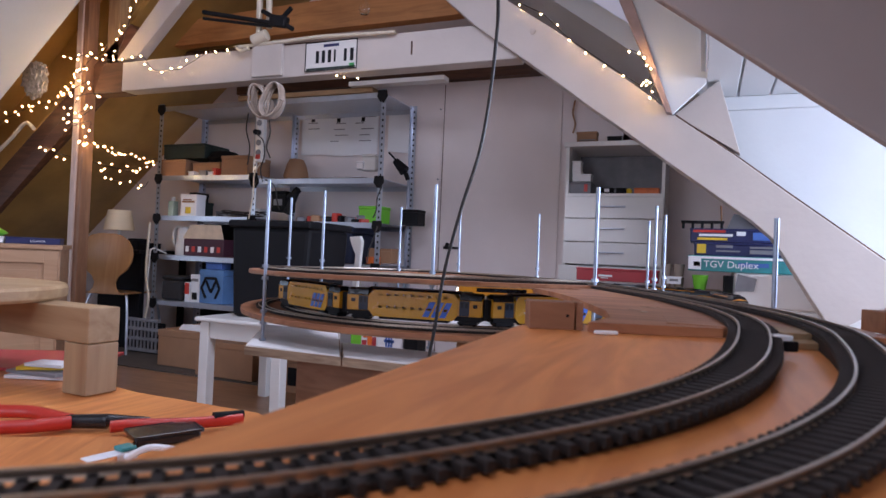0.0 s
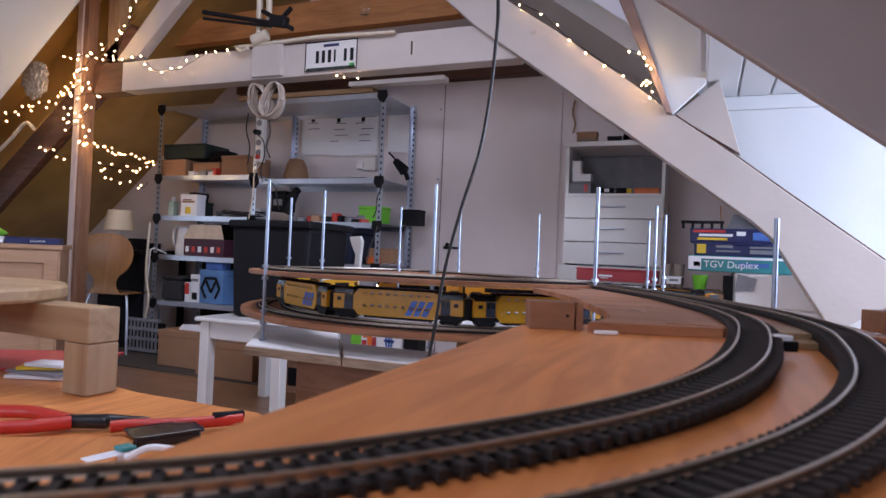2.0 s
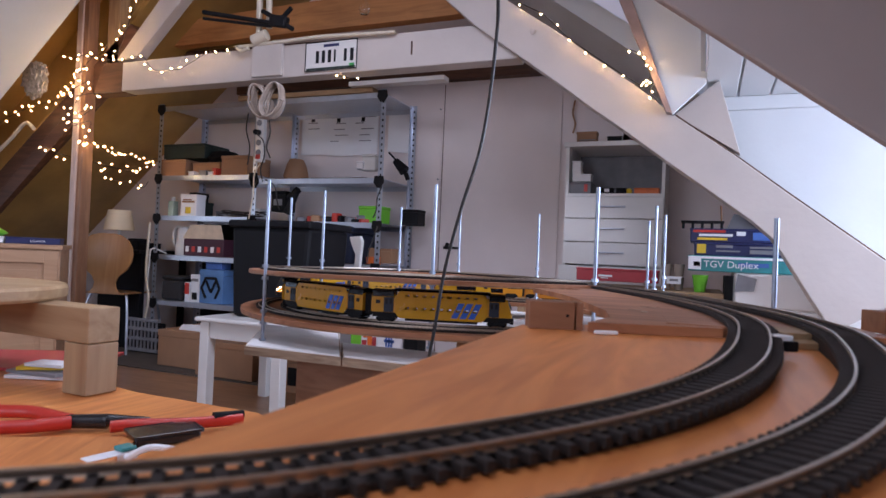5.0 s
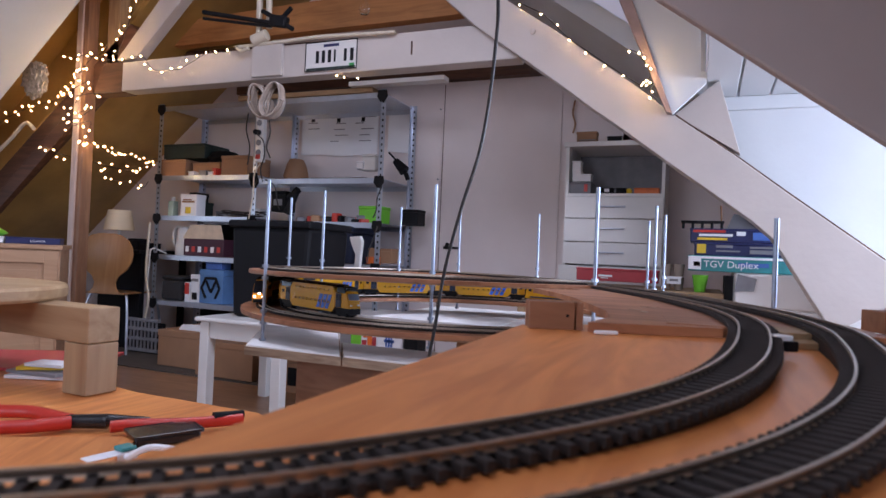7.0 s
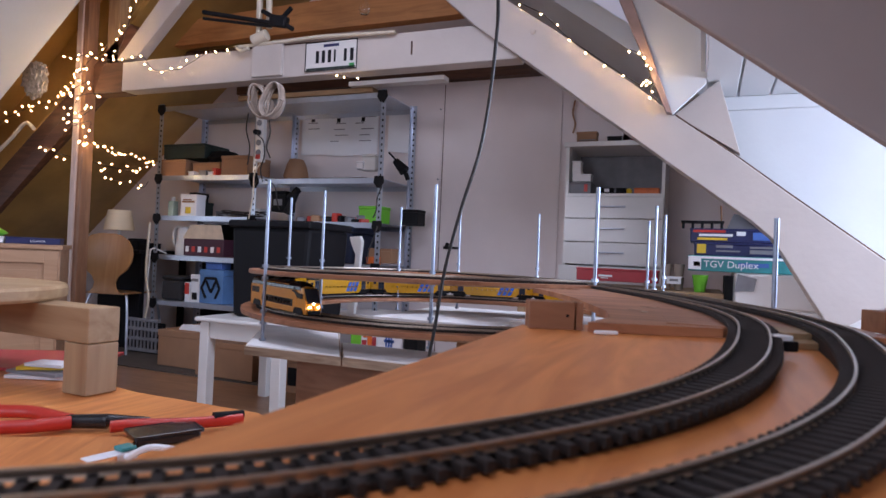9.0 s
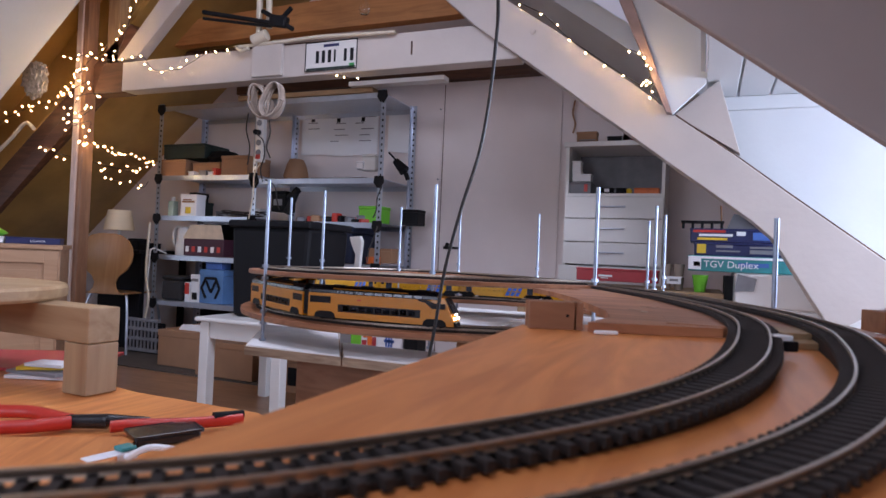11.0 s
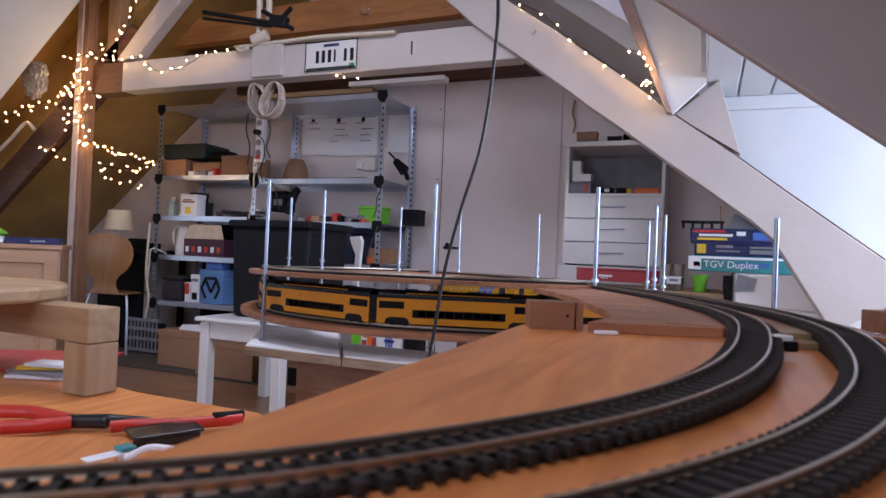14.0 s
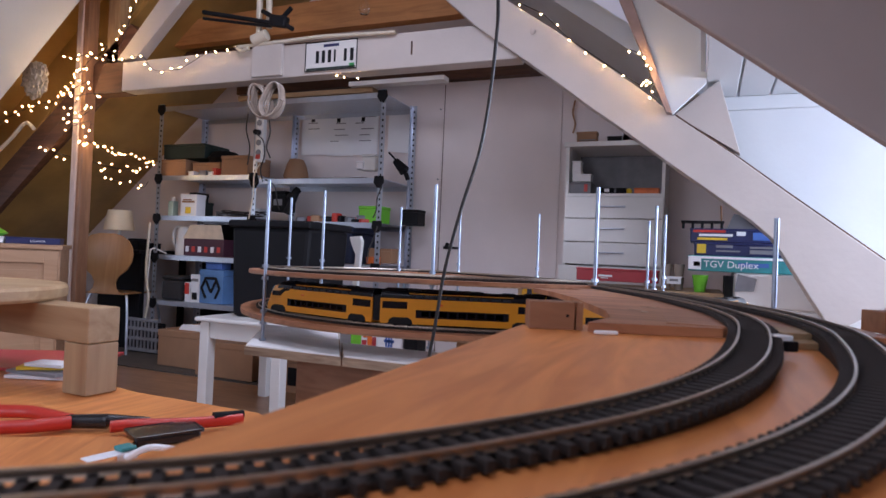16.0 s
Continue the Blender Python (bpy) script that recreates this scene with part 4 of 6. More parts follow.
    part("flap", prism(bm_new(), [(-3.47, 0.845), (-3.10, 0.845), (-3.13, 0.945), (-3.40, 0.945)], 3.497, 3.50), plain("cream_card", (0.62, 0.52, 0.40), 0.8), o)
    for i, m in enumerate((PAPER, RED, PAPER, RED, PAPER, RED)):
        part("print", box(bm_new(), -3.44 + i * 0.057, 3.4965, 0.75, -3.412 + i * 0.057, 3.4995, 0.79), m, o)
    simple_box("cloth_bag", "dark grey soft storage bag", "bag", -3.66, -3.47, 0.392, 0.57, 3.50, 0.2, plain("dark_felt", (0.03, 0.028, 0.03), 0.9), 0.02)
    simple_box("carton", "red and white upright carton", "box", -3.43, -3.385, 0.392, 0.53, 3.50, 0.1, PAPER, 0.002, "", [(0.05, 0.4, 0.95, 0.98, RED)])
    simple_box("carton", "white upright carton with a dark picture", "box", -3.375, -3.30, 0.392, 0.59, 3.50, 0.1, PAPER, 0.002, "", [(0.2, 0.1, 0.8, 0.35, BLACK), (0.1, 0.75, 0.9, 0.85, GREY)])
    bb = simple_box("tool_carton", "blue carton with a picture of a black tool", "box", -3.295, -3.09, 0.392, 0.63, 3.50, 0.2, plain("light_blue_print", (0.10, 0.22, 0.45), 0.45), 0.003)
    for a, b in (((-3.24, 0.57), (-3.275, 0.50)), ((-3.275, 0.50), (-3.235, 0.43)), ((-3.15, 0.57), (-3.115, 0.50)), ((-3.115, 0.50), (-3.15, 0.43)), ((-3.24, 0.57), (-3.15, 0.57)), ((-3.235, 0.55), (-3.19, 0.47)), ((-3.15, 0.55), (-3.19, 0.47))):
        part("print", tube(bm_new(), (a[0], 3.496, a[1]), (b[0], 3.496, b[1]), 0.009, seg=6), BLACK, bb)
    simple_box("blue_case", "small bright blue plastic case", "case", -3.25, -3.11, 0.632, 0.685, 3.50, 0.1, BLUE, 0.006)
    simple_box("cardboard_box", "brown cardboard box on the lowest shelf", "box", -3.30, -2.95, 0.101, 0.245, 3.46, 0.3, CARD, 0.003)
    simple_box("cardboard_box", "large brown cardboard moving box", "box", -3.274, -2.911, 0.009, 0.24, 3.13, 0.32, CARD, 0.004)
    solid("paper_sheet", prism(bm_new(), [(-3.174, 0.24), (-2.931, 0.24), (-2.991, 0.285), (-3.144, 0.275)], 3.20, 3.202), PAPER, "loose white paper in the box", "paper")
    # right bay
    simple_box("dark_crate", "long dark flat crate on the shelf", "crate", -2.55, -2.05, 1.267, 1.285, 3.60, 0.25, BLACK, 0.004)
    w = simple_box("white_device", "white plastic power adapter box", "device", -2.084, -1.984, 1.330, 1.441, 3.6, 0.06, WHITE_LACQUER, 0.008)
    simple_box("white_device", "small white box on the shelf", "device", -2.117, -2.066, 1.339, 1.390, 3.59, 0.05, PAPER, 0.004)
    cl = thing("clamp_lamp", "black clamp lamp on the shelf post", "lamp")
    part("arm", sweep(bm_new(), curve_points([(-1.862, 3.550, 1.436), (-1.812, 3.550, 1.388), (-1.761, 3.550, 1.327)], 6), 0.006, 8), BLACK, cl, smooth=True)
    part("head", tube(bm_new(), (-1.811, 3.550, 1.381), (-1.745, 3.550, 1.316), 0.022, 0.035), BLACK, cl)
    part("clamp", tube(bm_new(), (-1.754, 3.550, 1.334), (-1.719, 3.550, 1.263), 0.014), BLACK, cl)
    rng = random.Random(8)
    for i in range(16):
        x, h = -2.52 + 0.032 * i, 0.02 + 0.05 * rng.random()
        m = rng.choice([RED, BLACK, ORANGE, GREY, RED, BLACK, CARD])
        r = solid("tool", box(bm_new(), -0.03, -0.02, 0, 0.03, 0.02, h, 0.006), m, "small workshop part in a heap on the shelf", "tool", group="heap of tools", at=pose(x, 3.56 + 0.1 * rng.random(), 0.986, 0, 0, 80 * rng.random()))
    simple_box("green_box", "translucent green plastic box", "box", -2.09, -1.93, 0.987, 1.10, 3.60, 0.14, GREEN, 0.006)
    simple_box("speaker", "black case behind the shelf post", "case", -1.84, -1.72, 0.987, 1.09, 3.72, 0.12, BLACK, 0.004)
    simple_box("speaker", "black plastic device with a pale label", "device", -2.789, -2.670, 1.054, 1.198, 3.6, 0.12, BLACK, 0.006, "", [(0.2, 0.3, 0.8, 0.6, GREY)])
    g = thing("cordless_tool", "black hand tool leaning on the shelf", "tool")
    part("grip", tube(bm_new(), (-2.637, 3.580, 1.041), (-2.571, 3.580, 1.181), 0.03, 0.022), BLACK, g)
    part("head", tube(bm_new(), (-2.624, 3.580, 1.142), (-2.554, 3.580, 1.204), 0.026), BLACK, g)
    simple_box("storage_bin", "dark blue lidded storage bin on the shelf", "storage bin", -2.367, -2.044, 0.720, 0.957, 3.45, 0.35, NAVY_BIN, 0.012)
    # boards laid on top
    solid("plank", box(bm_new(), -3.0, 3.46, 1.803, -1.95, 3.62, 1.835, 0.004), PINE, "pale plank lying on top of the shelving", "plank")
    solid("plank", box(bm_new(), -2.1, 3.42, 1.836, -1.45, 3.50, 1.865, 0.004), WHITE_LACQUER, "white painted batten lying on top of the shelving", "plank")
    # plans on the wall
    for i, (r, lines) in enumerate(((( -2.816, -2.582, 1.506, 1.835 ), 3), (( -2.592, -2.367, 1.493, 1.824 ), 5), (( -2.381, -2.169, 1.489, 1.822 ), 5), (( -2.088, -1.920, 1.499, 1.817 ), 0))):
        x0, x1, z0, z1 = r
        pl = thing("plan_sheet", "white sheet with a printed wiring plan, pinned to the wall", "paper", group="plans on the wall")
        b = bm_new()
        prism(b, [(x0, z0 + 0.006 * i), (x1, z0), (x1, z1), (x0, z1)], 3.962 - 0.001 * i, 3.9628 - 0.001 * i)
        part("sheet", b, PAPER, pl)
        rr = random.Random(i)
        for k in range(lines):
            zz = z1 - (0.16 + 0.13 * k) * (z1 - z0)
            a = x0 + (0.1 + 0.3 * rr.random()) * (x1 - x0)
            part("print", box(bm_new(), a, 3.960 - 0.001 * i, zz, a + (0.3 + 0.25 * rr.random()) * (x1 - x0), 3.9618 - 0.001 * i, zz + 0.006), GREY, pl)
        if lines:
            part("print", box(bm_new(), x0 + 0.35 * (x1 - x0), 3.959 - 0.001 * i, z1 - 0.085, x0 + 0.48 * (x1 - x0), 3.9615 - 0.001 * i, z1 - 0.055), BLACK, pl)


shelving()


def power_and_cords():
    p = thing("power_strip", "white power strip hung upright on the shelf post", "power strip")
    x0, x1, z0, z1 = -2.810, -2.745, 1.372, 1.684
    part("body", box(bm_new(), x0, 3.425, z0, x1, 3.465, z1, 0.006), WHITE_LACQUER, p)
    for i in range(4):
        z = z1 - 0.05 - i * 0.066
        part("socket", tube(bm_new(), ((x0 + x1) / 2, 3.421, z), ((x0 + x1) / 2, 3.426, z), 0.020), GREY, p)
    part("switch", box(bm_new(), x0 + 0.015, 3.419, z0 + 0.02, x1 - 0.015, 3.426, z0 + 0.05, 0.002), RED, p)
    part("plug", tube(bm_new(), ((x0 + x1) / 2, 3.425, z1 - 0.115), ((x0 + x1) / 2 + 0.01, 3.375, z1 - 0.12), 0.018), BLACK, p)
    for pts, m in (([(-2.757, 3.380, 1.548), (-2.704, 3.380, 1.501), (-2.697, 3.390, 1.410), (-2.732, 3.400, 1.318), (-2.725, 3.420, 1.238)], CABLE),
                   ([(-2.894, 3.450, 1.713), (-2.906, 3.450, 1.598), (-2.871, 3.450, 1.481), (-2.883, 3.450, 1.358)], CABLE),
                   ([(-2.723, 3.450, 1.686), (-2.707, 3.450, 1.571), (-2.730, 3.450, 1.477), (-2.698, 3.450, 1.401)], CABLE),
                   ([(-2.755, 3.420, 1.359), (-2.797, 3.420, 1.284), (-2.799, 3.420, 1.151), (-2.827, 3.420, 0.988)], IVORY),
                   ([(-2.703, 3.420, 1.253), (-2.628, 3.420, 1.208), (-2.627, 3.450, 1.117), (-2.643, 3.500, 1.058)], CABLE),
                   ([(-1.860, 3.440, 0.964), (-1.887, 3.440, 0.876), (-1.915, 3.440, 0.805), (-1.920, 3.440, 0.735)], CABLE),
                   ([(-1.841, 3.440, 1.208), (-1.869, 3.440, 1.138), (-1.873, 3.440, 1.061), (-1.894, 3.440, 1.012)], CABLE)):
        solid("cord", sweep(bm_new(), curve_points(pts, 8), 0.0045, 6), m, "thin electric cord hanging at the shelving", "cord", group="cords", smooth=True)
    # bundle of clear hose under the tie beam
    h = thing("hose_coil", "hanging coil of clear plastic hose", "hose")
    rng = random.Random(5)
    for i in range(10):
        side = -1 if i % 2 else 1
        c = Vector((-2.165 + side * 0.042, 2.690 + 0.007 * i, 1.585))
        r, lean = 0.038 + 0.014 * rng.random(), side * (0.25 + 0.3 * rng.random())
        pts = [c + Vector((r * math.cos(a) * (0.8 if math.sin(a) > 0 else 1.0) + lean * 0.05 * math.sin(a), 0.02 * math.cos(a), 0.088 * math.sin(a) - 0.01)) for a in np.linspace(0, 2 * math.pi, 22)]
        part("loop", sweep(bm_new(), pts, 0.0066, 6), WOVEN, h, smooth=True)
    # ivory conduit along the beam, with its bracket
    k = thing("conduit", "ivory plastic conduit clipped along the tie beam", "pipe")
    part("pipe", sweep(bm_new(), [(-2.377, 2.710, 1.876), (-2.074, 2.710, 1.879), (-1.865, 2.710, 1.884), (-1.413, 2.710, 1.866)], 0.0095, 10), IVORY, k, smooth=True)
    part("riser", sweep(bm_new(), [(-2.228, 2.700, 2.295), (-2.221, 2.700, 1.913)], 0.016, 10), IVORY, k, smooth=True)
    part("riser", sweep(bm_new(), [(-2.169, 2.700, 2.287), (-2.157, 2.700, 1.955)], 0.016, 10), IVORY, k, smooth=True)
    part("elbow", tube(bm_new(), (-2.253, 2.700, 1.898), (-2.170, 2.700, 1.921), 0.030), IVORY, k)
    part("spout", sweep(bm_new(), curve_points([(-2.373, 2.705, 1.874), (-2.321, 2.690, 1.846), (-2.276, 2.690, 1.855)], 5), 0.010, 8), IVORY, k, smooth=True)
    q = thing("bar_clamp", "black bar clamp lying across the beam", "clamp")
    part("bar", tube(bm_new(), (-2.531, 2.620, 2.050), (-2.056, 2.680, 1.956), 0.012), BLACK, q)
    part("bar", tube(bm_new(), (-2.529, 2.620, 2.016), (-2.127, 2.680, 1.954), 0.008), BLACK, q)
    part("head", box(bm_new(), -0.055, -0.02, -0.03, 0.055, 0.02, 0.03, 0.012), BLACK, q).matrix_basis = Matrix.Translation((-2.071, 2.670, 1.971)) @ pose(0, 0, 0, 0, 12, 0)
    part("jaw", tube(bm_new(), (-1.997, 2.670, 2.034), (-2.057, 2.670, 1.982), 0.012), BLACK, q)
    part("jaw", tube(bm_new(), (-1.984, 2.670, 1.922), (-2.056, 2.670, 1.964), 0.012), BLACK, q)
    part("jaw", tube(bm_new(), (-2.178, 2.670, 2.036), (-2.100, 2.670, 1.992), 0.012), BLACK, q)
    # plate on the beam
    n = thing("number_plate", "white metal plate with blurred dark characters and a green strip", "sign")
    x0, x1 = -1.936, -1.628
    part("plate", box(bm_new(), x0, BEAM_Y - 0.008, 1.711, x1, BEAM_Y - 0.005, 1.862, 0.001), plain("plate_enamel", (0.70, 0.68, 0.66), 0.35, spread=0.04), n)
    for a, b, c2, d in ((0, 0, 1, 0.03), (0, 0.97, 1, 1), (0, 0, 0.015, 1), (0.985, 0, 1, 1)):
        part("rim", box(bm_new(), x0 + a * 0.308, BEAM_Y - 0.0105, 1.711 + b * 0.151, x0 + c2 * 0.308, BEAM_Y - 0.008, 1.711 + d * 0.151), BLACK, n)
    for i, w in enumerate((0.030, 0.030, 0.030, 0.016, 0.026, 0.032)):
        x = x0 + 0.065 + i * 0.036 + (0.022 if i > 3 else 0)
        part("bar", box(bm_new(), x, BEAM_Y - 0.0095, 1.752, x + w * 0.62, BEAM_Y - 0.008, 1.815), BLACK, n)
    part("bar", box(bm_new(), x0 + 0.11, BEAM_Y - 0.0095, 1.832, x0 + 0.20, BEAM_Y - 0.008, 1.846), NAVY, n)
    part("strip", box(bm_new(), x0 + 0.01, BEAM_Y - 0.0095, 1.717, x1 - 0.01, BEAM_Y - 0.008, 1.728), DARK_GREEN, n, "green strip")
    part("sticker", box(bm_new(), x1 - 0.045, BEAM_Y - 0.0095, 1.718, x1 - 0.015, BEAM_Y - 0.008, 1.740), plain("green_sticker", (0.05, 0.35, 0.10), 0.4), n, "green sticker")
    # bulb in the collar beam
    solid("light_bulb", lathe(bm_new(), [(0.0, -0.05), (0.022, -0.045), (0.032, -0.02), (0.026, 0.01), (0.014, 0.03), (0.013, 0.06)], 16, (-1.880, 3.200, 2.230)), CLEAR, "clear glass lamp bulb under the beam", "bulb", smooth=True)
    # hanging black cable in front of the spiral
    solid("hanging_cable", sweep(bm_new(), curve_points([(-0.343, 0.986, 1.370), (-0.330, 0.994, 1.220), (-0.331, 0.994, 1.145), (-0.338, 0.993, 1.051), (-0.350, 0.989, 0.966), (-0.372, 0.981, 0.881), (-0.389, 0.975, 0.805), (-0.398, 0.972, 0.757), (-0.406, 0.970, 0.691), (-0.415, 0.967, 0.623)], 8), 0.0031, 8), CABLE, "thick black cable hanging down from the roof", "cable", smooth=True)
    # door leaf lines and latch on the gable wall
    d = thing("wall_panel_door", "white flush door in the gable wall with a black latch", "door")
    part("leaf", box(bm_new(), -1.665, WALL_Y - 0.012, 0.05, -0.86, WALL_Y - 0.002, 1.955, 0.002), WHITE_WALL, d)
    part("gap", box(bm_new(), -1.672, WALL_Y - 0.006, 0.05, -1.667, WALL_Y - 0.001, 1.965), ROOF_TIMBER, d)
    l = part("latch", box(bm_new(), -1.63, WALL_Y - 0.030, 0.845, -1.51, WALL_Y - 0.012, 0.862, 0.004), BLACK, d, "black latch")
    part("knob", tube(bm_new(), (-1.605, WALL_Y - 0.034, 0.85), (-1.605, WALL_Y - 0.012, 0.88), 0.014), BLACK, l)
    for z in (1.80, 1.10, 1.32):
        part("screw", tube(bm_new(), (-1.70, WALL_Y - 0.003, z), (-1.70, WALL_Y + 0.001, z), 0.006), GREY, d)


power_and_cords()


# ---- string lights ----
def string_lights():
    bulb = bm_new()
    bmesh.ops.create_icosphere(bulb, subdivisions=1, radius=0.0040)
    BULB = finish("bulb", bulb, FAIRY, True)
    def strand(label, ctrl, count, jitter, seed):
        t = thing("string_light", label, "string lights", group="string lights")
        rng = random.Random(seed)
        line = curve_points(ctrl, 10)
        part("wire", sweep(bm_new(), line, 0.0018, 5), CABLE, t)
        pts = even(line, max(0.01, sum((b - a).length for a, b in zip(line, line[1:])) / count))
        for p in pts:
            o = new("bulb", BULB)
            o.parent = t
            o.matrix_basis = Matrix.Translation(p + Vector((jitter * (rng.random() - 0.5), -0.012 - 0.02 * rng.random(), jitter * (rng.random() - 0.5) - 0.006)))
    strand("warm white string lights wound round the brown post", [(-3.647, 2.700, 1.910), (-3.428, 2.680, 1.920), (-3.514, 2.660, 1.802), (-3.578, 2.800, 1.917), (-3.631, 2.680, 1.712), (-3.414, 2.660, 1.744), (-3.630, 2.680, 1.555), (-3.380, 2.660, 1.590), (-3.615, 2.680, 1.485), (-3.398, 2.660, 1.506), (-3.477, 2.690, 1.413)], 44, 0.06, 1)
    strand("warm white string lights along the dark rafter", [(-4.200, 2.700, 1.578), (-3.961, 2.700, 1.640), (-3.806, 2.700, 1.656), (-3.577, 2.660, 1.662), (-3.435, 2.680, 1.679), (-3.286, 2.700, 1.682)], 22, 0.07, 2)
    strand("warm white string lights hung from post to shelving", [(-3.476, 2.690, 1.403), (-3.565, 2.900, 1.395), (-3.649, 3.100, 1.394), (-3.634, 3.250, 1.379), (-3.649, 3.400, 1.408)], 24, 0.05, 3)
    strand("warm white string lights in a low loop before the slope", [(-3.876, 2.720, 1.385), (-3.761, 2.740, 1.336), (-3.559, 2.800, 1.295), (-3.516, 2.950, 1.271), (-3.513, 3.100, 1.285), (-3.582, 3.300, 1.355)], 18, 0.06, 4)
    strand("warm white string lights drooping below the loop", [(-3.554, 2.900, 1.239), (-3.526, 2.900, 1.191), (-3.533, 3.100, 1.202), (-3.466, 3.120, 1.163), (-3.506, 3.200, 1.215)], 7, 0.03, 5)
    strand("warm white string lights along the tie beam", [(-3.451, 2.680, 1.905), (-3.249, 2.690, 1.865), (-3.059, 2.700, 1.879), (-2.957, 2.700, 1.793), (-2.803, 2.700, 1.782), (-2.713, 2.700, 1.800), (-2.555, 2.700, 1.863), (-2.437, 2.700, 1.853), (-2.352, 2.690, 1.874)], 17, 0.02, 6)
    strand("warm white string lights climbing the strut", [(-3.361, 2.700, 1.972), (-3.264, 2.700, 1.913), (-3.210, 2.700, 1.992), (-3.171, 2.700, 2.089), (-3.140, 2.700, 2.169), (-3.083, 2.700, 2.246)], 13, 0.04, 7)
    strand("warm white string lights above the sloping board", [(-0.778, 2.690, 1.921), (-0.682, 2.690, 1.865), (-0.622, 2.690, 1.807), (-0.564, 2.690, 1.746), (-0.497, 2.690, 1.696), (-0.365, 2.690, 1.597), (-0.249, 2.690, 1.519)], 7, 0.02, 8)
    strand("cluster of warm white string lights at the valley board", [(-0.305, 2.640, 1.663), (-0.271, 2.640, 1.642), (-0.221, 2.640, 1.561), (-0.255, 2.640, 1.506), (-0.206, 2.640, 1.519), (-0.222, 2.640, 1.481), (-0.189, 2.640, 1.450)], 11, 0.025, 9)
    strand("two string light bulbs below the tie beam", [(-1.740, 2.740, 1.686), (-1.680, 2.720, 1.665), (-1.609, 2.720, 1.660)], 2, 0.0, 10)


string_lights()


# ---- right-hand corner: cabinet, desk and boxes ----
def right_corner():
    c = thing("drawer_cabinet", "white drawer cabinet with an open niche", "cabinet")
    x0, x1, y = -0.745, -0.205, 3.6
    b = bm_new()
    box(b, x0, y, 0.0, x0 + 0.018, 3.97, 1.46, 0.001)
    box(b, x1 - 0.018, y, 0.0, x1, 3.97, 1.46, 0.001)
    box(b, x0 + 0.018, 3.95, 0.0, x1 - 0.018, 3.97, 1.46)
    box(b, x0 + 0.018, y, 1.165, x1 - 0.018, 3.95, 1.183)
    part("body", b, WHITE_LACQUER, c)
    part("back_panel", box(bm_new(), x0 + 0.02, 3.942, 1.184, x1 - 0.02, 3.949, 1.446), GREY, c, "grey back panel")
    part("top", box(bm_new(), x0 - 0.012, y - 0.015, 1.447, x1 + 0.012, 3.972, 1.475, 0.003), WHITE_LACQUER, c)
    part("plinth", box(bm_new(), x0 - 0.015, y - 0.03, 0.0, x1 + 0.005, y - 0.003, 0.775, 0.004), WHITE_LACQUER, c)
    for z0, z1 in ((1.043, 1.162), (0.911, 1.039), (0.784, 0.907)):
        d = part("drawer", box(bm_new(), x0 + 0.004, y - 0.018, z0, x1 - 0.004, y - 0.001, z1, 0.002), WHITE_LACQUER, c)
        part("handle", tube(bm_new(), (-0.565, y - 0.032, z1 - 0.055), (-0.405, y - 0.032, z1 - 0.055), 0.005), STEEL, d)
        for xx in (-0.55, -0.42):
            part("handle_post", tube(bm_new(), (xx, y - 0.032, z1 - 0.055), (xx, y - 0.016, z1 - 0.055), 0.004, seg=8), STEEL, d)
    simple_box("grey_box", "grey parts box with a red mark", "box", -0.732, -0.604, 1.182, 1.253, 3.63, 0.12, GREY, 0.004, "", [(0.7, 0.2, 0.85, 0.8, RED)])
    for r in ((-0.717, -0.668, 1.316, 1.375), (-0.714, -0.666, 1.257, 1.316), (-0.666, -0.608, 1.257, 1.299)):
        simple_box("small_carton", "small white carton in the niche", "box", r[0], r[1], r[2], r[3], 3.64, 0.06, PAPER, 0.002, "small cartons")
    simple_box("wagon", "small dark model wagon in the niche", "model", -0.551, -0.483, 1.180, 1.218, 3.64, 0.04, BLACK, 0.004, "", [(0.3, 0.4, 0.7, 0.9, PAPER)])
    simple_box("wagon", "small black model wagon in the niche", "model", -0.467, -0.412, 1.180, 1.218, 3.64, 0.04, BLACK, 0.004)
    solid("yellow_ball", lathe(bm_new(), [(0, -0.018), (0.013, -0.013), (0.018, 0), (0.013, 0.013), (0, 0.018)], 16, (-0.399, 3.660, 1.201)), YELLOW, "small yellow ball in the niche", "ball", smooth=True)
    simple_box("orange_case", "flat orange case in the niche", "case", -0.370, -0.239, 1.183, 1.218, 3.64, 0.1, ORANGE, 0.003)
    for r, m in (((-0.709, -0.595, 1.505, 1.554), CARD), ((-0.694, -0.604, 1.482, 1.508), GREY), ((-0.534, -0.453, 1.477, 1.522), BLACK), ((-0.452, -0.396, 1.482, 1.567), PAPER), ((-0.449, -0.361, 1.499, 1.580), RED_BOX)):
        simple_box("small_box", "small box on top of the cabinet", "box", r[0], r[1], 1.476, max(r[3], 1.49), 3.70, 0.06, m, 0.002, "boxes on the cabinet")
    solid("twine", sweep(bm_new(), curve_points([(-0.777, 3.950, 1.804), (-0.788, 3.950, 1.727), (-0.771, 3.950, 1.655), (-0.783, 3.950, 1.599)], 6), 0.006, 6), CARD, "brown cord hanging on the wall", "cord", smooth=True)
    # desk
    d = thing("desk", "pale wooden desk with a plain top", "desk")
    part("top", box(bm_new(), -0.86, 2.96, 0.655, 0.085, 3.56, 0.683, 0.004), PINE, d)
    for x in (-0.83, 0.02):
        for yy in (2.99, 3.50):
            part("leg", box(bm_new(), x, yy, 0.0, x + 0.04, yy + 0.04, 0.655, 0.003), PINE_Z, d)
